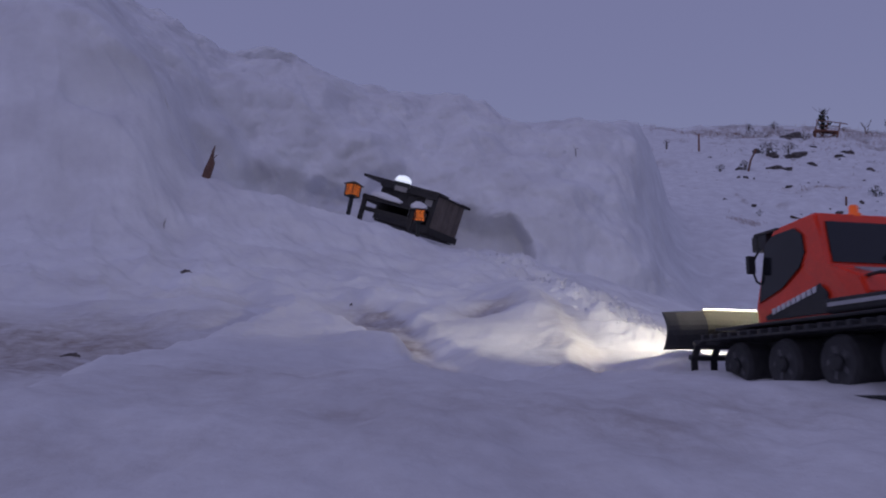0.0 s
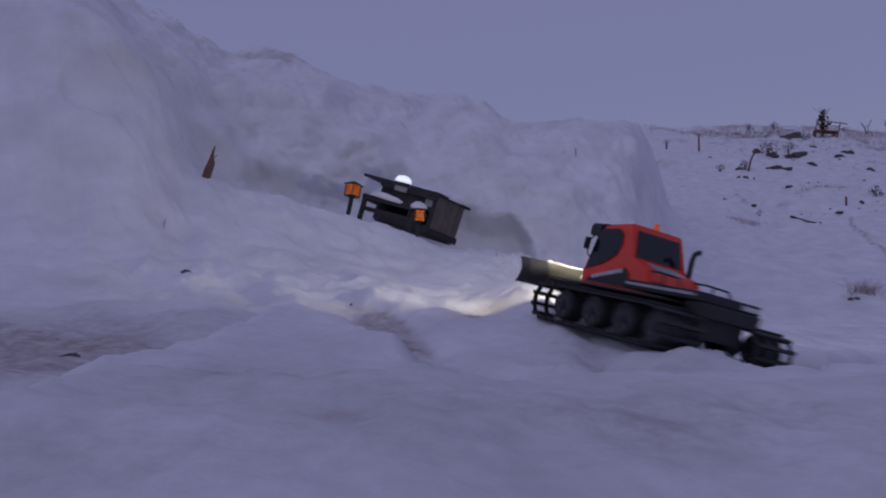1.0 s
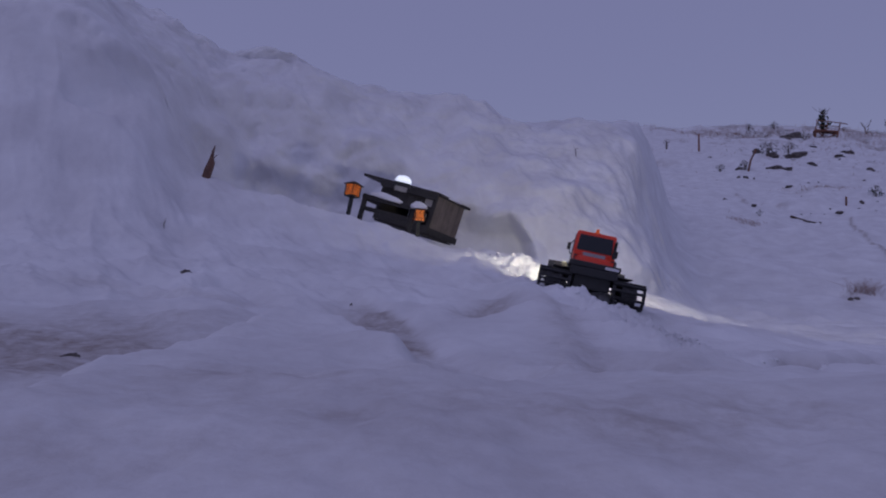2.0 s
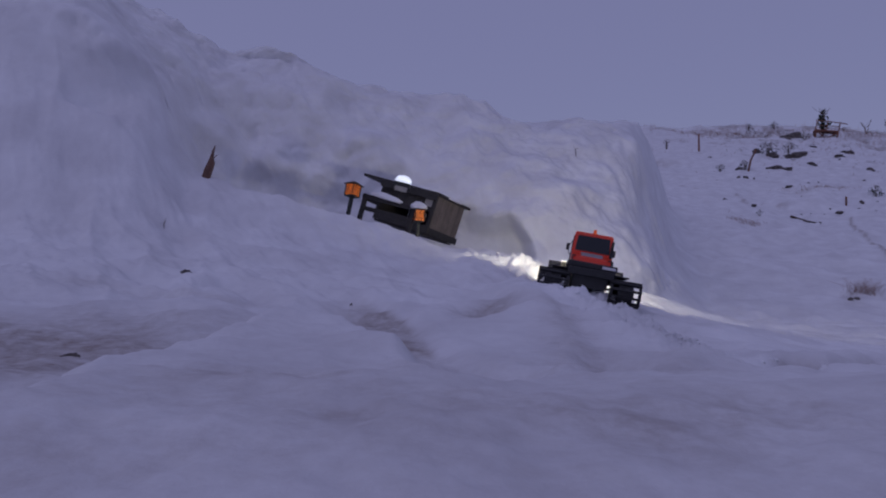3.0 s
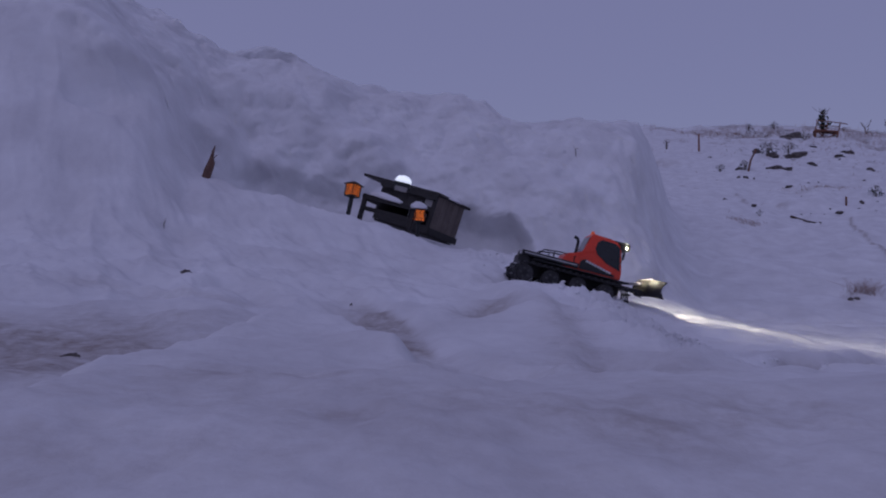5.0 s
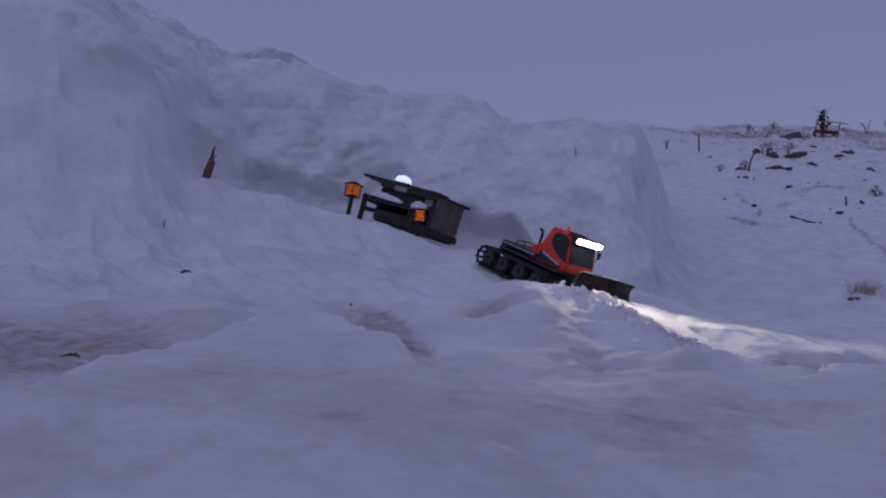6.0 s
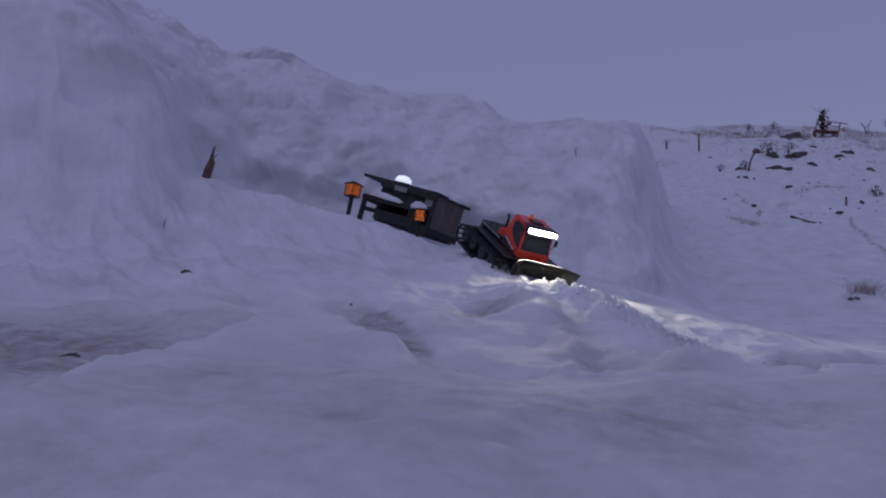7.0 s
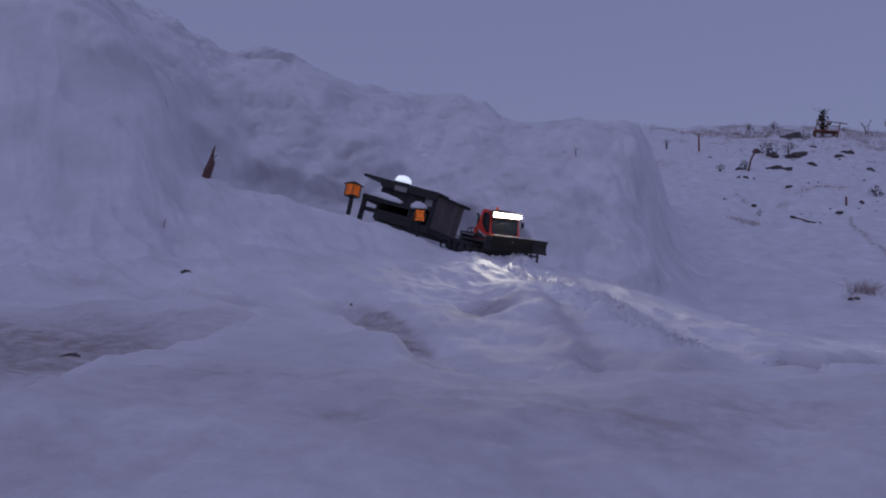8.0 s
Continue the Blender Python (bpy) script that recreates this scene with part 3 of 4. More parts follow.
            loop.append((x1 + R * math.sin(a), W_Z - R * math.cos(a), a))
        elif d < 2 * flat + arc:
            loop.append((x1 - (d - flat - arc), W_Z + R, math.pi))
        else:
            a = math.pi + (d - 2 * flat - arc) / R
            loop.append((x0 + R * math.sin(a), W_Z - R * math.cos(a), a))
    cleat = None
    for s in (-1, 1):
        bm = bmesh.new()
        for y in (-0.043, -0.015, 0.015, 0.043):
            ring = [(Vector((x, s * 0.108 + y, z)), Vector((math.sin(a), 0, -math.cos(a)))) for x, z, a in loop]
            inner = [[bm.verts.new(p + n * h + Vector((0, w, 0))) for w, h in ((-0.0045, -0.0012), (0.0045, -0.0012), (0.0045, 0.0012), (-0.0045, 0.0012))] for p, n in ring]
            for u, v in zip(inner, inner[1:] + inner[:1]):
                for k in range(4):
                    bm.faces.new((u[k], u[(k + 1) % 4], v[(k + 1) % 4], v[k]))
        track = part("track", bm, BLACK, g, "black ladder track")
        for x, z, a in loop:
            m = Matrix.Translation((x, s * 0.108, z)) @ Matrix.Rotation(-a, 4, "Y")
            if cleat is None:
                cleat = part("cleat", box(bmesh.new(), -0.0032, 0.0032, -0.048, 0.048, -0.0065, 0.0016, 0.001), BLACK, track)
                cleat.matrix_basis = m
            else:
                again(cleat, m, track)
    return g, wheels


GROOMER, WHEELS = build_groomer()


# ---- the little shed in the snow, its lanterns, the stake ----
def build_shed():
    """Local x runs along the front towards the near corner, y goes back, z up; the whole leans down to the right."""
    s = empty("shed", pose(-0.072, 3.56, 0.443, 0, 18, 0) @ pose(0, 0, 0, 0, 0, -30), "small weathered board shed sunk aslant in the snow", "shed")
    W, D, H = 0.31, 0.27, 0.165
    # end wall and front of upright boards
    for k in range(5):
        y0 = 0.006 + k * 0.053
        part("end_board", box(bmesh.new(), -0.012, 0.0, y0, y0 + 0.0515, 0.0, H, 0.0015), WOOD, s)
    for k in range(6):
        x0 = -W + k * 0.0495
        part("front_board", box(bmesh.new(), x0, x0 + 0.048, 0.0, 0.010, 0.085, H, 0.0015), DARKWOOD, s)
    part("corner_post", box(bmesh.new(), -0.014, 0.003, -0.006, 0.0055, -0.01, H, 0.0015), DARKWOOD, s)
    part("back_wall", box(bmesh.new(), -W, -0.0125, D, D + 0.012, -0.02, H, 0.001), DARKWOOD, s)
    part("far_wall", box(bmesh.new(), -W - 0.012, -W - 0.0005, 0.0, D, -0.02, H, 0.001), DARKWOOD, s)
    part("sill_board", box(bmesh.new(), -W, 0.010, -0.016, -0.0065, -0.022, 0.014, 0.0015), DARKWOOD, s)
    part("end_sill", box(bmesh.new(), 0.0035, 0.012, -0.006, D, -0.022, 0.010, 0.0015), DARKWOOD, s)
    part("floor_board", box(bmesh.new(), -W, -0.013, 0.0, D - 0.001, -0.03, -0.022), DARKWOOD, s)
    roof = part("roof", box(bmesh.new(), -W - 0.125, 0.016, -0.022, D + 0.03, H + 0.0005, H + 0.013, 0.002), DARKWOOD, s, "thin dark roof board with a long overhang")
    part("fascia", box(bmesh.new(), -W - 0.01, 0.010, -0.021, -0.012, H - 0.026, H, 0.0015), DARKWOOD, roof)
    part("plate", box(bmesh.new(), -0.060, -0.018, -0.0016, -0.0003, 0.105, 0.142, 0.0005), PLATE, s, "pale blank plate on the front")
    return s


def build_porch():
    """A low frame before the shed's front, snow on its beam."""
    p = empty("porch_frame", pose(-0.372, 3.36, 0.462, 0, 16, 0) @ pose(0, 0, 0, 0, 0, -20), "dark wooden porch frame half buried before the shed", "frame")
    part("beam", box(bmesh.new(), -0.012, 0.255, -0.010, 0.010, 0.112, 0.132, 0.003), DARKWOOD, p)
    for x in (0.0, 0.240):
        part("leg", box(bmesh.new(), x - 0.009, x + 0.009, -0.009, 0.009, -0.06, 0.1115, 0.002), DARKWOOD, p)
        part("side_rail", box(bmesh.new(), x - 0.007, x + 0.007, 0.0105, 0.14, 0.104, 0.122, 0.002), DARKWOOD, p)
    part("cross_rail", box(bmesh.new(), 0.010, 0.230, -0.006, 0.006, 0.060, 0.080, 0.002), DARKWOOD, p)
    return p


def snow_lump(name, m, rx, ry, rz, seed, label):
    """A soft uneven cushion of snow, flat below."""
    rng = random.Random(seed)
    bm = bmesh.new()
    bmesh.ops.create_icosphere(bm, subdivisions=4, radius=1.0)
    off = Vector((rng.uniform(-9, 9), rng.uniform(-9, 9), rng.uniform(-9, 9)))
    for v in bm.verts:
        n = v.co.copy()
        k = 1 + 0.22 * noise.noise(n * 1.6 + off) + 0.10 * noise.noise(n * 4 + off)
        v.co = Vector((n.x * rx, n.y * ry, (n.z if n.z > 0 else n.z * 0.15) * rz)) * k
    ob = part(name, bm, SNOW, None, smooth=True)
    ob.matrix_basis = m
    return tagged(ob, label, "snow")


def build_lantern(m, label):
    l = empty("lantern", m, label, "lantern", "lanterns before the shed")
    part("post", box(bmesh.new(), -0.008, 0.008, -0.008, 0.008, -0.09, 0.072, 0.002), LAMP_METAL, l)
    part("base", box(bmesh.new(), -0.028, 0.028, -0.028, 0.028, 0.0722, 0.078, 0.0015), LAMP_METAL, l)
    part("glass", box(bmesh.new(), -0.024, 0.024, -0.024, 0.024, 0.0785, 0.131, 0.001), GLOW, l, "glowing amber pane")
    for a in (0, 90, 180, 270):
        turn = pose(0, 0, 0, 0, 0, a)
        part("corner_bar", box(bmesh.new(), 0.0242, 0.0285, 0.0242, 0.0285, 0.0782, 0.1315, 0.0006, m=turn), LAMP_METAL, l)
        bm = bmesh.new()
        for k in range(-3, 4):
            for sl in (-1, 1):
                u0, u1 = k * 0.0155 - 0.026, k * 0.0155 + 0.026
                a0, a1 = max(u0, -0.024), min(u1, 0.024)
                if a1 - a0 < 0.006:
                    continue
                z0, z1 = 0.1047 + sl * (a0 - k * 0.0155), 0.1047 + sl * (a1 - k * 0.0155)
                tube(bm, [(a0, -0.0252, z0), (a1, -0.0252, z1)], 0.0021, 4)
        bmesh.ops.transform(bm, matrix=turn, verts=bm.verts[:])
        part("lattice", bm, LAMP_METAL, l)
    bm = bmesh.new()
    lo = [bm.verts.new((x * 0.036, y * 0.036, 0.1318)) for x, y in ((-1, -1), (1, -1), (1, 1), (-1, 1))]
    mid = [bm.verts.new((x * 0.036, y * 0.036, 0.1355)) for x, y in ((-1, -1), (1, -1), (1, 1), (-1, 1))]
    hi = [bm.verts.new((x * 0.013, y * 0.013, 0.150)) for x, y in ((-1, -1), (1, -1), (1, 1), (-1, 1))]
    for u, v in ((lo, mid), (mid, hi)):
        for k in range(4):
            bm.faces.new((u[k], u[(k + 1) % 4], v[(k + 1) % 4], v[k]))
    bm.faces.new(lo[::-1])
    bm.faces.new(hi)
    part("cap", bm, LAMP_METAL, l)
    return l


def build_dome_lamp():
    d = empty("dome_lamp", pose(-0.180, 3.40, 0.634, 0, 14, 0), "round white lamp glowing on the shed roof", "lamp")
    part("case", box(bmesh.new(), -0.036, 0.036, -0.030, 0.030, -0.022, 0.008, 0.003), LAMP_METAL, d)
    part("plate", box(bmesh.new(), -0.027, 0.027, -0.0325, -0.0308, -0.034, -0.012, 0.0006), PLATE, d, "grey plate on the case")
    part("dome", lathe(bmesh.new(), [(0.036, 0.0085), (0.0375, 0.016), (0.034, 0.027), (0.024, 0.036), (0.010, 0.040)], 28), DOME, d, "lit frosted dome", smooth=True)
    return d


def build_stake():
    bm = bmesh.new()
    rings = []
    for z, rx, ry, dx in ((-0.06, 0.019, 0.012, -0.004), (0.0, 0.018, 0.012, 0.0), (0.045, 0.017, 0.011, 0.008), (0.075, 0.015, 0.010, 0.014), (0.088, 0.009, 0.007, 0.013), (0.115, 0.005, 0.004, 0.017), (0.142, 0.001, 0.001, 0.022)):
        rings.append([bm.verts.new((dx + rx * math.cos(a) * (1 + 0.2 * math.sin(3 * a)), ry * math.sin(a), z + 0.006 * math.cos(2 * a + z * 50))) for a in (2 * math.pi * k / 10 for k in range(10))])
    for u, v in zip(rings, rings[1:]):
        for k in range(10):
            bm.faces.new((u[k], u[(k + 1) % 10], v[(k + 1) % 10], v[k]))
    bm.faces.new(rings[0][::-1])
    bm.faces.new(rings[-1])
    tube(bm, [(0.010, 0.0, 0.07), (0.024, 0.0, 0.094), (0.036, 0.002, 0.110)], 0.003, 6, 0.001)
    ob = part("broken_stake", bm, STAKE)
    ob.matrix_basis = pose(-0.983, 3.17, 0.632, 0, 6, 25)
    return tagged(ob, "splintered reddish brown wooden stake stuck in the snow", "stake")


build_shed()
build_porch()
build_lantern(pose(-0.408, 3.32, 0.512, 0, 15, 52) @ Matrix.Scale(0.88, 4), "black lattice lantern glowing amber, leaning in the snow")
capped = build_lantern(pose(-0.110, 3.28, 0.402, 0, 3, 24) @ Matrix.Scale(0.82, 4), "black lattice lantern glowing amber under a snow cap")
build_dome_lamp()
build_stake()
cap = snow_lump("snow_cap", pose(0, 0, 0.142, 0, 0, 0), 0.043, 0.043, 0.034, 3, "rounded snow cap on the lantern")
cap.parent = capped
snow_lump("snow_strip", pose(-0.245, 3.322, 0.562, 0, 18, -20), 0.078, 0.018, 0.022, 5, "soft strip of snow along the porch beam")
snow_lump("snow_roll", pose(-0.085, 3.76, 0.628, 0, 18, 0) @ pose(0, 0, 0, 0, 0, -30), 0.20, 0.12, 0.035, 8, "thick drifted snow over the shed roof")


# ---- what stands on the hill ----
def on(x, y, sink=0.0):
    return (x, y, float(height(x, y)) - sink)


def rock(x, y, rx, ry, rz, seed, label="dark rock half buried in snow"):
    rng = random.Random(seed)
    bm = bmesh.new()
    bmesh.ops.create_icosphere(bm, subdivisions=3, radius=1.0)
    off = Vector((rng.uniform(-9, 9), rng.uniform(-9, 9), rng.uniform(-9, 9)))
    for v in bm.verts:
        n = v.co.copy()
        k = 1 + 0.55 * noise.noise(n * 1.3 + off) + 0.45 * noise.noise(n * 3.1 + off) + 0.25 * noise.noise(n * 6.5 + off)
        v.co = Vector((n.x * rx, n.y * ry, n.z * rz * 1.15)) * k
    ob = part("rock", bm, ROCK)
    ob.matrix_basis = pose(*on(x, y, rz * 0.35), 0, 0, rng.uniform(0, 50))
    return tagged(ob, label, "rock", "rocks on the hillside")


def twigs(bm, rng, base, tall, spread, count, r):
    for k in range(count):
        a, q = rng.uniform(0, 6.283), rng.uniform(0.15, 1.0) * spread
        h = tall * rng.uniform(0.5, 1.0)
        p0 = Vector(base) + Vector((0.15 * q * math.cos(a), 0.15 * q * math.sin(a), -0.05 * tall))
        p2 = Vector(base) + Vector((q * math.cos(a), q * math.sin(a), h))
        p1 = (p0 + p2) / 2 + Vector((-0.15 * q * math.cos(a), -0.15 * q * math.sin(a), 0.12 * h))
        tube(bm, [p0, p1, p2], r, 4, r * 0.3)
        for j in range(2):
            b = p1.lerp(p2, rng.uniform(0.1, 0.7))
            e = b + Vector((rng.uniform(-0.25, 0.25) * tall, rng.uniform(-0.25, 0.25) * tall, rng.uniform(0.1, 0.3) * tall))
            tube(bm, [b, e], r * 0.5, 3, r * 0.2)


def bush(x, y, tall, spread, count, seed, leafy=True, label="low dark bush bare against the snow", name="bush"):
    rng = random.Random(seed)
    base = on(x, y)
    e = empty(name, Matrix.Translation(base), label, name, "bushes on the hillside")
    bm = bmesh.new()
    twigs(bm, rng, (0, 0, 0), tall, spread, count, tall * 0.018)
    part("branches", bm, TWIG, e)
    if leafy:
        bm = bmesh.new()
        for k in range(count * 9):
            a, q = rng.uniform(0, 6.283), spread * rng.uniform(0, 1) ** 0.6
            c = Vector((q * math.cos(a), q * math.sin(a), tall * rng.uniform(0.1, 1.0) * (1 - 0.45 * q / spread)))
            w = tall * rng.uniform(0.04, 0.10)
            pts = [c + Vector((rng.uniform(-w, w), rng.uniform(-w, w), rng.uniform(-w, w))) for i in range(4)]
            vs = [bm.verts.new(p) for p in pts]
            for f in ((0, 1, 2), (0, 2, 3), (0, 3, 1), (1, 3, 2)):
                bm.faces.new([vs[i] for i in f])
        part("foliage", bm, LEAF, e)
    return e


def post(x, y, tall, r, lean=0.0, label="thin wooden post standing in the snow"):
    bm = bmesh.new()
    tube(bm, [(0, 0, -0.15 * tall), (0, 0, 0.5 * tall), (lean * tall * 0.5, 0, tall)], r, 7, r * 0.85)
    ob = part("post", bm, TIMBER)
    ob.matrix_basis = pose(*on(x, y), 0, math.degrees(math.atan(lean)) * 0.8, 0)
    return tagged(ob, label, "post", "posts on the hillside")


def grass(name, x, y, wide, deep, tall, count, seed, label, r=0.0, lean=0.35, material=None):
    rng = random.Random(seed)
    bm = bmesh.new()
    r = r or tall * 0.012
    spots = [(x + rng.gauss(0, wide), y + rng.gauss(0, deep)) for k in range(count)]
    level = height([p[0] for p in spots], [p[1] for p in spots])
    for (gx, gy), gz in zip(spots, level):
        b = Vector((gx, gy, float(gz) - 0.02 * tall))
        h = tall * rng.uniform(0.35, 1.0)
        tip = b + Vector((rng.gauss(0, lean) * h, rng.gauss(0, lean) * h, h))
        tube(bm, [b, b.lerp(tip, 0.55) + Vector((0, 0, 0.08 * h)), tip], r, 3, r * 0.25)
    ob = part(name, bm, material or GRASS)
    return tagged(ob, label, "grass", kind="stuff")


def lookout():
    """The timber platform with a rail on the ridge."""
    e = empty("platform", pose(*on(16.66, 33.6), 0, 8, -18) @ pose(0.1, 0, 0.02) @ Matrix.Scale(0.76, 4), "old timber platform with a thin rail on the ridge", "platform")
    for k in range(6):
        part("plank", box(bmesh.new(), -0.60, 0.68, -0.45 + 0.15 * k, -0.31 + 0.15 * k, 0.30, 0.36, 0.01), TIMBER, e)
    for x in (-0.52, 0.62):
        for y in (-0.40, 0.40):
            part("leg", box(bmesh.new(), x - 0.045, x + 0.045, y - 0.045, y + 0.045, -0.35, 0.2995, 0.008), TIMBER, e)
    for x in (-0.56, 0.0, 0.64):
        part("rail_post", tube(bmesh.new(), [(x, -0.43, 0.361), (x + 0.03, -0.43, 0.86)], 0.03, 6), TIMBER, e)
    part("rail", tube(bmesh.new(), [(-0.62, -0.43, 0.87), (0.05, -0.43, 0.86), (1.05, -0.43, 0.78)], 0.025, 6), TIMBER, e)
    part("mid_rail", tube(bmesh.new(), [(-0.58, -0.475, 0.58), (0.66, -0.475, 0.60)], 0.02, 6), TIMBER, e)
    for x, q in ((-0.52, 0.62), (0.62, -0.52)):
        part("brace", tube(bmesh.new(), [(x, -0.46, 0.28), (x * 0.25 + q * 0.25, -0.46, -0.15)], 0.03, 6), TIMBER, e)
    return e


def fallen_branch(points, r, label):
    bm = bmesh.new()
    tube(bm, [Vector(on(x, y)) + Vector((0, 0, r * 0.6)) for x, y in points], r, 6, r * 0.3)
    return tagged(part("branch", bm, TWIG), label, "branch")


def lumps(name, material, spots, squash, label, category, seed, smooth, rise=0.25):
    """Many small uneven lumps in one mesh. spots: x, y, radius."""
    rng = np.random.RandomState(seed)
    bm = bmesh.new()
    bmesh.ops.create_icosphere(bm, subdivisions=2, radius=1.0)
    ball = np.array([v.co for v in bm.verts])
    tris = np.array([[v.index for v in f.verts] for f in bm.faces])
    bm.free()
    spots = np.array(spots)
    level = height(spots[:, 0], spots[:, 1])
    n, k = len(spots), len(ball)
    swell = 1 + 0.35 * np.sin(ball[None] @ rng.normal(0, 2.2, (n, 3, 1)) + rng.uniform(0, 6, (n, 1, 1)))
    shape = rng.uniform(0.75, 1.45, (n, 1, 3)) * np.array((1, 1, squash))
    co = ball[None] * swell * shape * spots[:, 2][:, None, None]
    co = co + np.stack([spots[:, 0], spots[:, 1], level + rise * spots[:, 2]], -1)[:, None]
    me = bpy.data.meshes.new(name)
    me.from_pydata(co.reshape(-1, 3).tolist(), [], (tris[None] + (np.arange(n) * k)[:, None, None]).reshape(-1, 3).tolist())
    me.polygons.foreach_set("use_smooth", [smooth] * len(me.polygons))
    me.materials.append(material)
    return tagged(new(name, me), label, category, kind="stuff")


def clods():
    """Lumps of snow thrown up along the tracks."""
    rng = random.Random(77)
    spots = []
    for k in range(1300):
        y = rng.uniform(1.45, 3.2)
        x = float(np.interp(y, (1.6, 2.1, 2.5, 3.0, 3.3), (0.54, 0.50, 0.47, 0.30, 0.22))) + rng.gauss(0.0, 0.10)
        spots.append((x, y, 0.0015 + 0.0075 * rng.random() ** 4))
    return lumps("snow_clods", SNOW, spots, 0.7, "crumbled snow clods along the churned track", "snow", 3, True, -0.1)


lookout()
bush(16.98, 34.1, 1.30, 0.24, 9, 11, label="ragged dark shrub growing behind the platform")
post(8.54, 25.5, 0.56, 0.032)
post(7.75, 19.4, 0.58, 0.026, 0.28, "leaning weathered pole stuck in the snow")
post(6.62, 12.57, 0.16, 0.018)
rock(5.89, 11.34, 0.07, 0.06, 0.035, 21)
rock(9.90, 22.9, 0.24, 0.2, 0.10, 22, "broad dark outcrop with snow on it")
rock(9.62, 23.4, 0.11, 0.12, 0.15, 23)
rock(10.35, 22.7, 0.20, 0.2, 0.10, 24)
rock(8.46, 19.4, 0.20, 0.18, 0.06, 25, "flat brown slab lying in the snow")
rock(8.66, 19.2, 0.12, 0.10, 0.05, 60)
rock(6.78, 15.0, 0.09, 0.07, 0.03, 26)
rock(7.60, 19.6, 0.09, 0.10, 0.08, 27)
rock(6.57, 17.0, 0.035, 0.035, 0.03, 28)
rock(6.69, 16.9, 0.055, 0.05, 0.05, 29)
rock(6.87, 16.9, 0.03, 0.03, 0.03, 61)
rock(7.22, 13.2, 0.035, 0.035, 0.035, 30)
rock(7.92, 22.7, 0.08, 0.06, 0.04, 31)
rock(10.6, 22.6, 0.20, 0.16, 0.10, 32)
rock(9.96, 20.7, 0.12, 0.12, 0.06, 33)
rock(12.74, 24.1, 0.26, 0.2, 0.12, 34)
rock(13.0, 27.0, 0.30, 0.2, 0.12, 35)
rock(2.60, 4.90, 0.018, 0.016, 0.012, 36, "small brown stone at the edge of the snow")
rock(2.66, 4.94, 0.020, 0.02, 0.016, 37, "small brown stone at the edge of the snow")
rock(10.77, 19.3, 0.10, 0.1, 0.06, 38)
rock(11.4, 22.0, 0.14, 0.1, 0.08, 39)
rock(14.6, 32.6, 0.28, 0.2, 0.16, 40, "broad dark outcrop with snow on it")
rock(15.3, 33.4, 0.35, 0.3, 0.20, 62)
rock(-0.512, 1.06, 0.012, 0.010, 0.008, 63, "brown clod of earth lying in dirty snow")
rock(-0.717, 2.145, 0.014, 0.010, 0.005, 64, "small dark stone lying on the snow")
rock(-0.234, 1.965, 0.004, 0.004, 0.004, 65, "small dark stone lying on the snow")
bush(7.13, 19.65, 0.22, 0.12, 8, 41)
bush(7.70, 19.5, 0.30, 0.15, 10, 42)
bush(9.75, 23.0, 0.42, 0.30, 12, 43)
bush(10.35, 22.9, 0.30, 0.30, 10, 44)
bush(7.69, 13.6, 0.24, 0.13, 9, 45, True, "small greyish bush dusted with snow")
bush(14.16, 35.4, 0.34, 0.26, 10, 46)
bush(15.66, 36.1, 0.40, 0.2, 8, 47)
bush(7.67, 26.2, 0.42, 0.25, 9, 48, False, "bare brown twiggy shrub", "shrub")
bush(20.7, 37.3, 0.7, 0.3, 8, 49, False, "bare brown twiggy shrub", "shrub")
bush(21.6, 37.0, 0.8, 0.4, 9, 50, False, "bare brown twiggy shrub", "shrub")
bush(0.754, 4.34, 0.07, 0.02, 3, 51, False, "thin pale twigs rising from the snowbank", "shrub")
bush(-0.98, 2.69, 0.035, 0.02, 4, 52, False, "tiny dry sprig in the snow", "shrub")
ridge = random.Random(5)
for k in range(16):
    bush(ridge.uniform(13.4, 16.2), ridge.uniform(32.4, 35.0), ridge.uniform(0.14, 0.26), ridge.uniform(0.25, 0.45), 7, 100 + k, True, "low dark heather clump in the snow", "heather")
for k in range(14):
    bush(ridge.uniform(17.5, 21.5), ridge.uniform(30.0, 36.5), ridge.uniform(0.14, 0.30), ridge.uniform(0.2, 0.45), 6, 130 + k, True, "low dark heather clump in the snow", "heather")
for k in range(12):
    bush(ridge.uniform(9.5, 14.5), ridge.uniform(19.0, 29.0), ridge.uniform(0.10, 0.2), ridge.uniform(0.1, 0.25), 5, 160 + k, True, "low dark heather clump in the snow", "heather")
grass("hill_grass", 12.8, 34.4, 2.2, 0.9, 0.15, 1100, 52, "short dry brown grass along the ridge", 0.006)
grass("ridge_grass", 19.5, 33.0, 2.0, 2.4, 0.22, 800, 53, "dry brown grass among the rocks", 0.006)
grass("slope_grass", 12.5, 24.0, 2.4, 4.0, 0.12, 500, 54, "thin dry grass poking through snow", 0.005)
grass("grass_tuft", 2.84, 5.18, 0.055, 0.05, 0.10, 170, 55, "reddish dry grass tuft by the stones", 0.0010, 0.75, SEED)
grass("grass_patch", 3.76, 9.46, 0.10, 0.12, 0.05, 80, 57, "pinkish dry grass poking through the slope", 0.003, 0.8, SEED)
bush(4.19, 10.13, 0.09, 0.06, 7, 58, True, "low dark heather clump in the snow", "heather")
grass("grass_line", 7.2, 14.7, 0.35, 0.12, 0.05, 220, 56, "dry grass along a fold of the slope", 0.003)
fallen_branch([(5.21, 11.46), (5.20, 11.2), (5.19, 10.9), (5.12, 10.5), (5.04, 10.2)], 0.022, "bare brown branch lying on the snow")
pebble = random.Random(9)
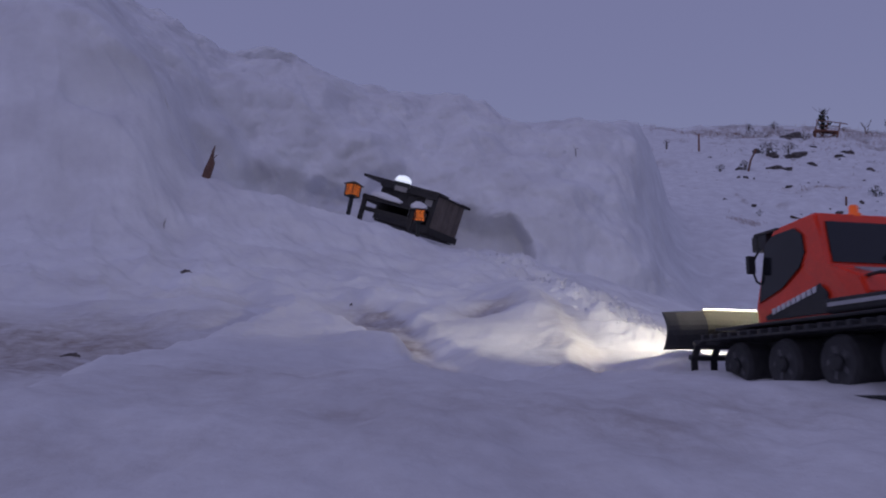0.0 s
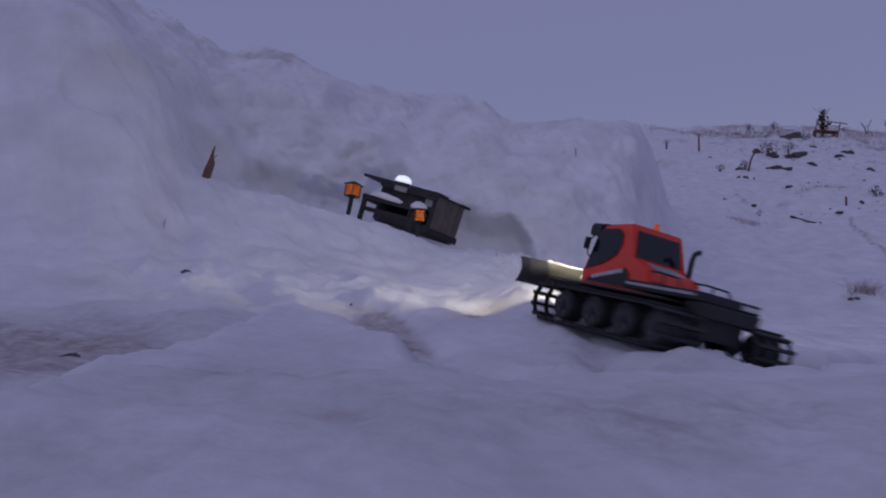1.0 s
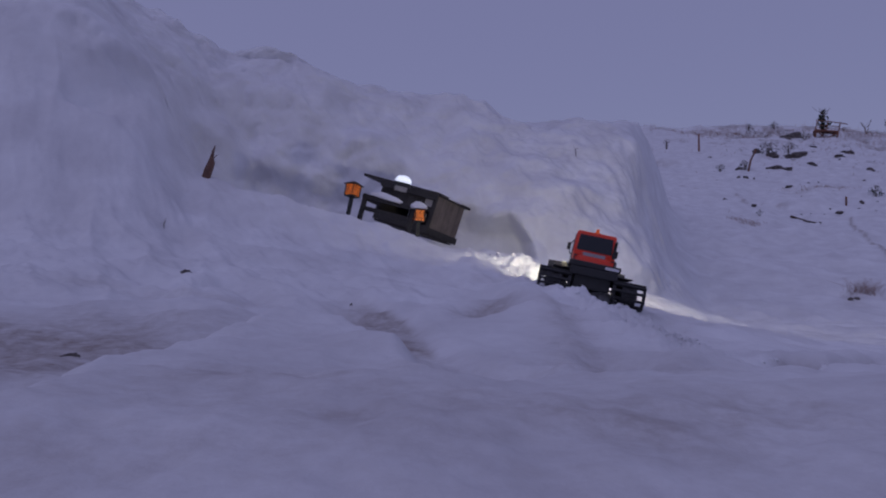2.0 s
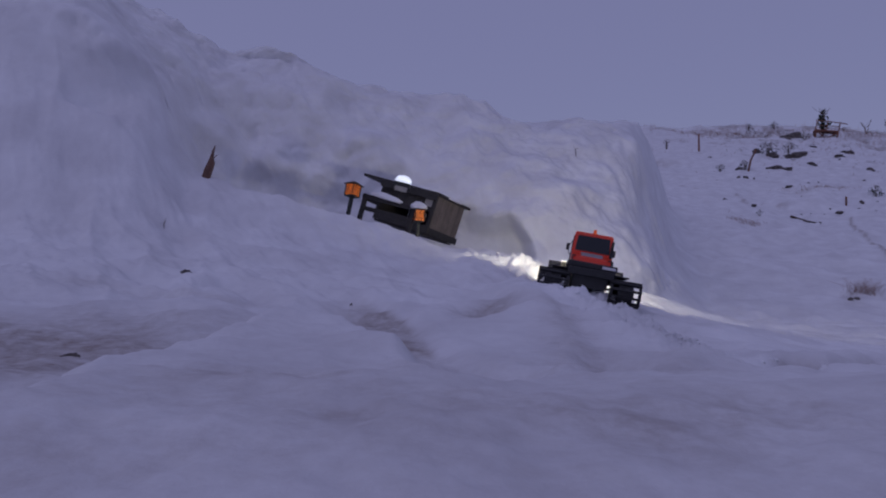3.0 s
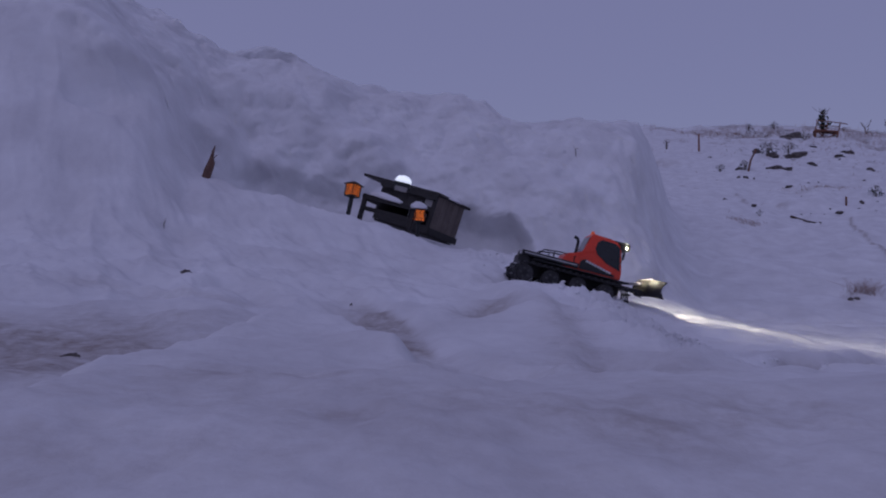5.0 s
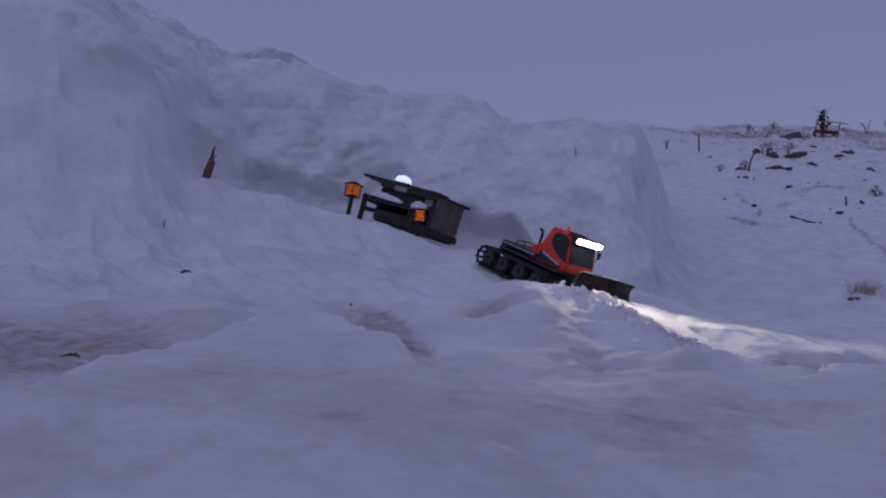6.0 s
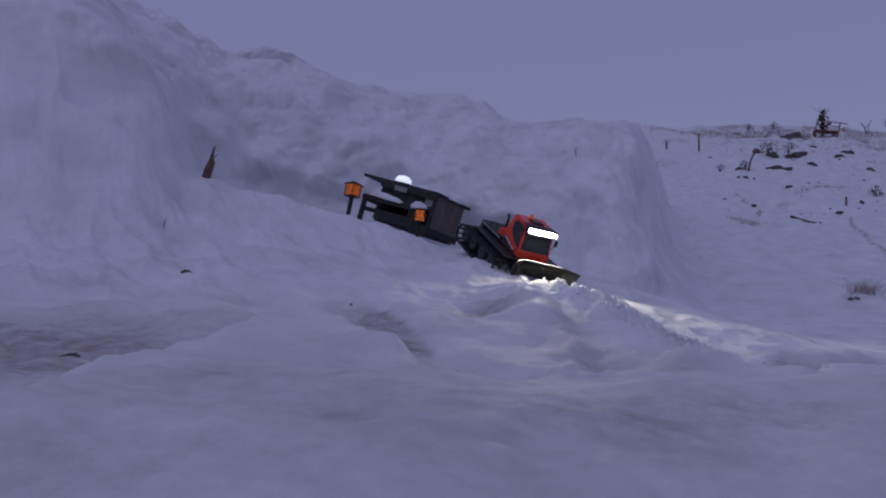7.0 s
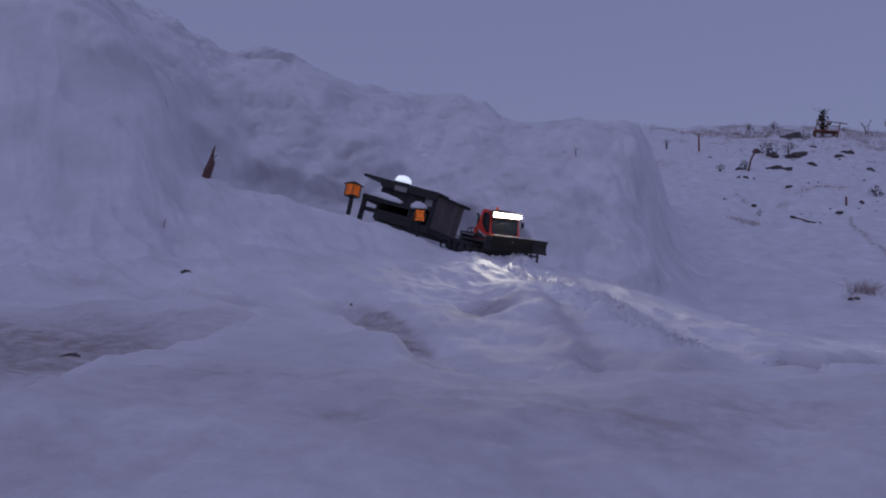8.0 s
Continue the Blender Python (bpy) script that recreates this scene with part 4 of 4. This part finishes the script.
lumps("scattered_stones", ROCK, [(u * v, v, 0.008 + 0.035 * pebble.random() ** 3) for u, v in ((pebble.uniform(0.34, 0.60), pebble.uniform(11, 36)) for k in range(120))], 0.6, "small dark stones scattered over the snowy hill", "stones", 4, False)
clods()


# ---- motion of the groomer and its wheels ----
def motions():
    # seconds, place, then heading, lean and nose-down angle in degrees
    rows = [
        (0.0, 0.513, 0.846, 0.117, 101.2, 1.9, 7.9),
        (0.2, 0.526, 0.931, 0.115, 99.9, 1.8, 8.6),
        (0.4, 0.533, 1.024, 0.104, 115.1, 3.3, 5.6),
        (0.5, 0.527, 1.092, 0.096, 130.9, 4.8, 3.3),
        (0.6, 0.497, 1.169, 0.097, 138.7, 5.4, -0.6),
        (0.7, 0.462, 1.220, 0.096, 138.6, 4.7, -2.2),
        (0.8, 0.444, 1.289, 0.100, 138.5, 5.6, -5.0),
        (0.9, 0.411, 1.327, 0.104, 134.1, 7.5, -7.7),
        (1.0, 0.391, 1.431, 0.117, 117.3, 12.3, -5.8),
        (1.1, 0.385, 1.605, 0.129, 106.2, 14.8, -6.8),
        (1.2, 0.389, 1.810, 0.139, 97.1, 14.9, -9.2),
        (1.3, 0.404, 1.966, 0.148, 94.5, 18.1, -5.0),
        (1.4, 0.402, 2.062, 0.154, 90.6, 18.7, -4.9),
        (1.5, 0.405, 2.125, 0.158, 88.9, 18.7, -4.1),
        (1.7, 0.421, 2.247, 0.163, 84.0, 15.1, 1.2),
        (2.1, 0.447, 2.420, 0.166, 82.4, 11.7, 1.7),
        (2.8, 0.456, 2.478, 0.167, 81.9, 10.6, 1.8),
        (3.5, 0.456, 2.478, 0.167, 81.9, 10.6, 1.8),
        (3.8, 0.456, 2.478, 0.167, 81.9, 10.6, 1.8),
        (3.9, 0.466, 2.574, 0.170, 74.4, 11.5, 4.1),
        (4.0, 0.458, 2.615, 0.174, 52.9, 9.2, 8.6),
        (4.1, 0.426, 2.598, 0.176, 28.6, 4.8, 12.6),
        (4.2, 0.397, 2.538, 0.179, 14.5, 1.2, 15.1),
        (4.6, 0.392, 2.548, 0.179, 9.7, 0.6, 13.8),
        (4.7, 0.392, 2.548, 0.179, 9.7, 0.6, 13.8),
        (5.8, 0.341, 2.636, 0.197, -48.9, -9.9, 15.8),
        (6.0, 0.328, 2.698, 0.209, -52.4, -10.0, 17.6),
        (6.2, 0.299, 2.844, 0.238, -60.4, -10.2, 21.9),
        (6.5, 0.271, 2.900, 0.261, -61.5, -8.7, 24.7),
        (7.0, 0.239, 2.969, 0.286, -64.6, -10.9, 25.0),
        (7.1, 0.228, 3.024, 0.284, -69.4, -4.6, 14.7),
        (7.2, 0.212, 3.062, 0.287, -69.1, -2.0, 6.4),
        (7.5, 0.204, 3.150, 0.289, -68.0, -3.2, 7.1),
        (8.0, 0.183, 3.298, 0.304, -71.0, -5.4, 6.8),
    ]

    def at(t):
        for a, b in zip(rows, rows[1:]):
            if a[0] <= t <= b[0]:
                u = (t - a[0]) / (b[0] - a[0])
                return [p + (q - p) * u for p, q in zip(a, b)]
        return rows[-1]
    walk(GROOMER, [(t, pose(x, y, z, 0, 0, yaw) @ pose(0, 0, 0, lean, 0, 0) @ pose(0, 0, 0, 0, nose, 0)) for t, x, y, z, yaw, lean, nose in rows])
    # each wheel rolls by the way that its side of the groomer covers
    for wheel, wx, side in WHEELS:
        angle, keys, last = 0.0, [], None
        for k in range(241):
            now = at(k / 30)
            if last:
                a = radians(now[4])
                run = (now[1] - last[1]) * math.cos(a) + (now[2] - last[2]) * math.sin(a) - side * 0.11 * radians(now[4] - last[4])
                angle += max(-80, min(80, math.degrees(run / 0.0285)))
            last = now
            keys.append((k / 30, pose(wx, side * 0.112, 0.030, 0, angle, 0)))
        walk(wheel, keys)


motions()
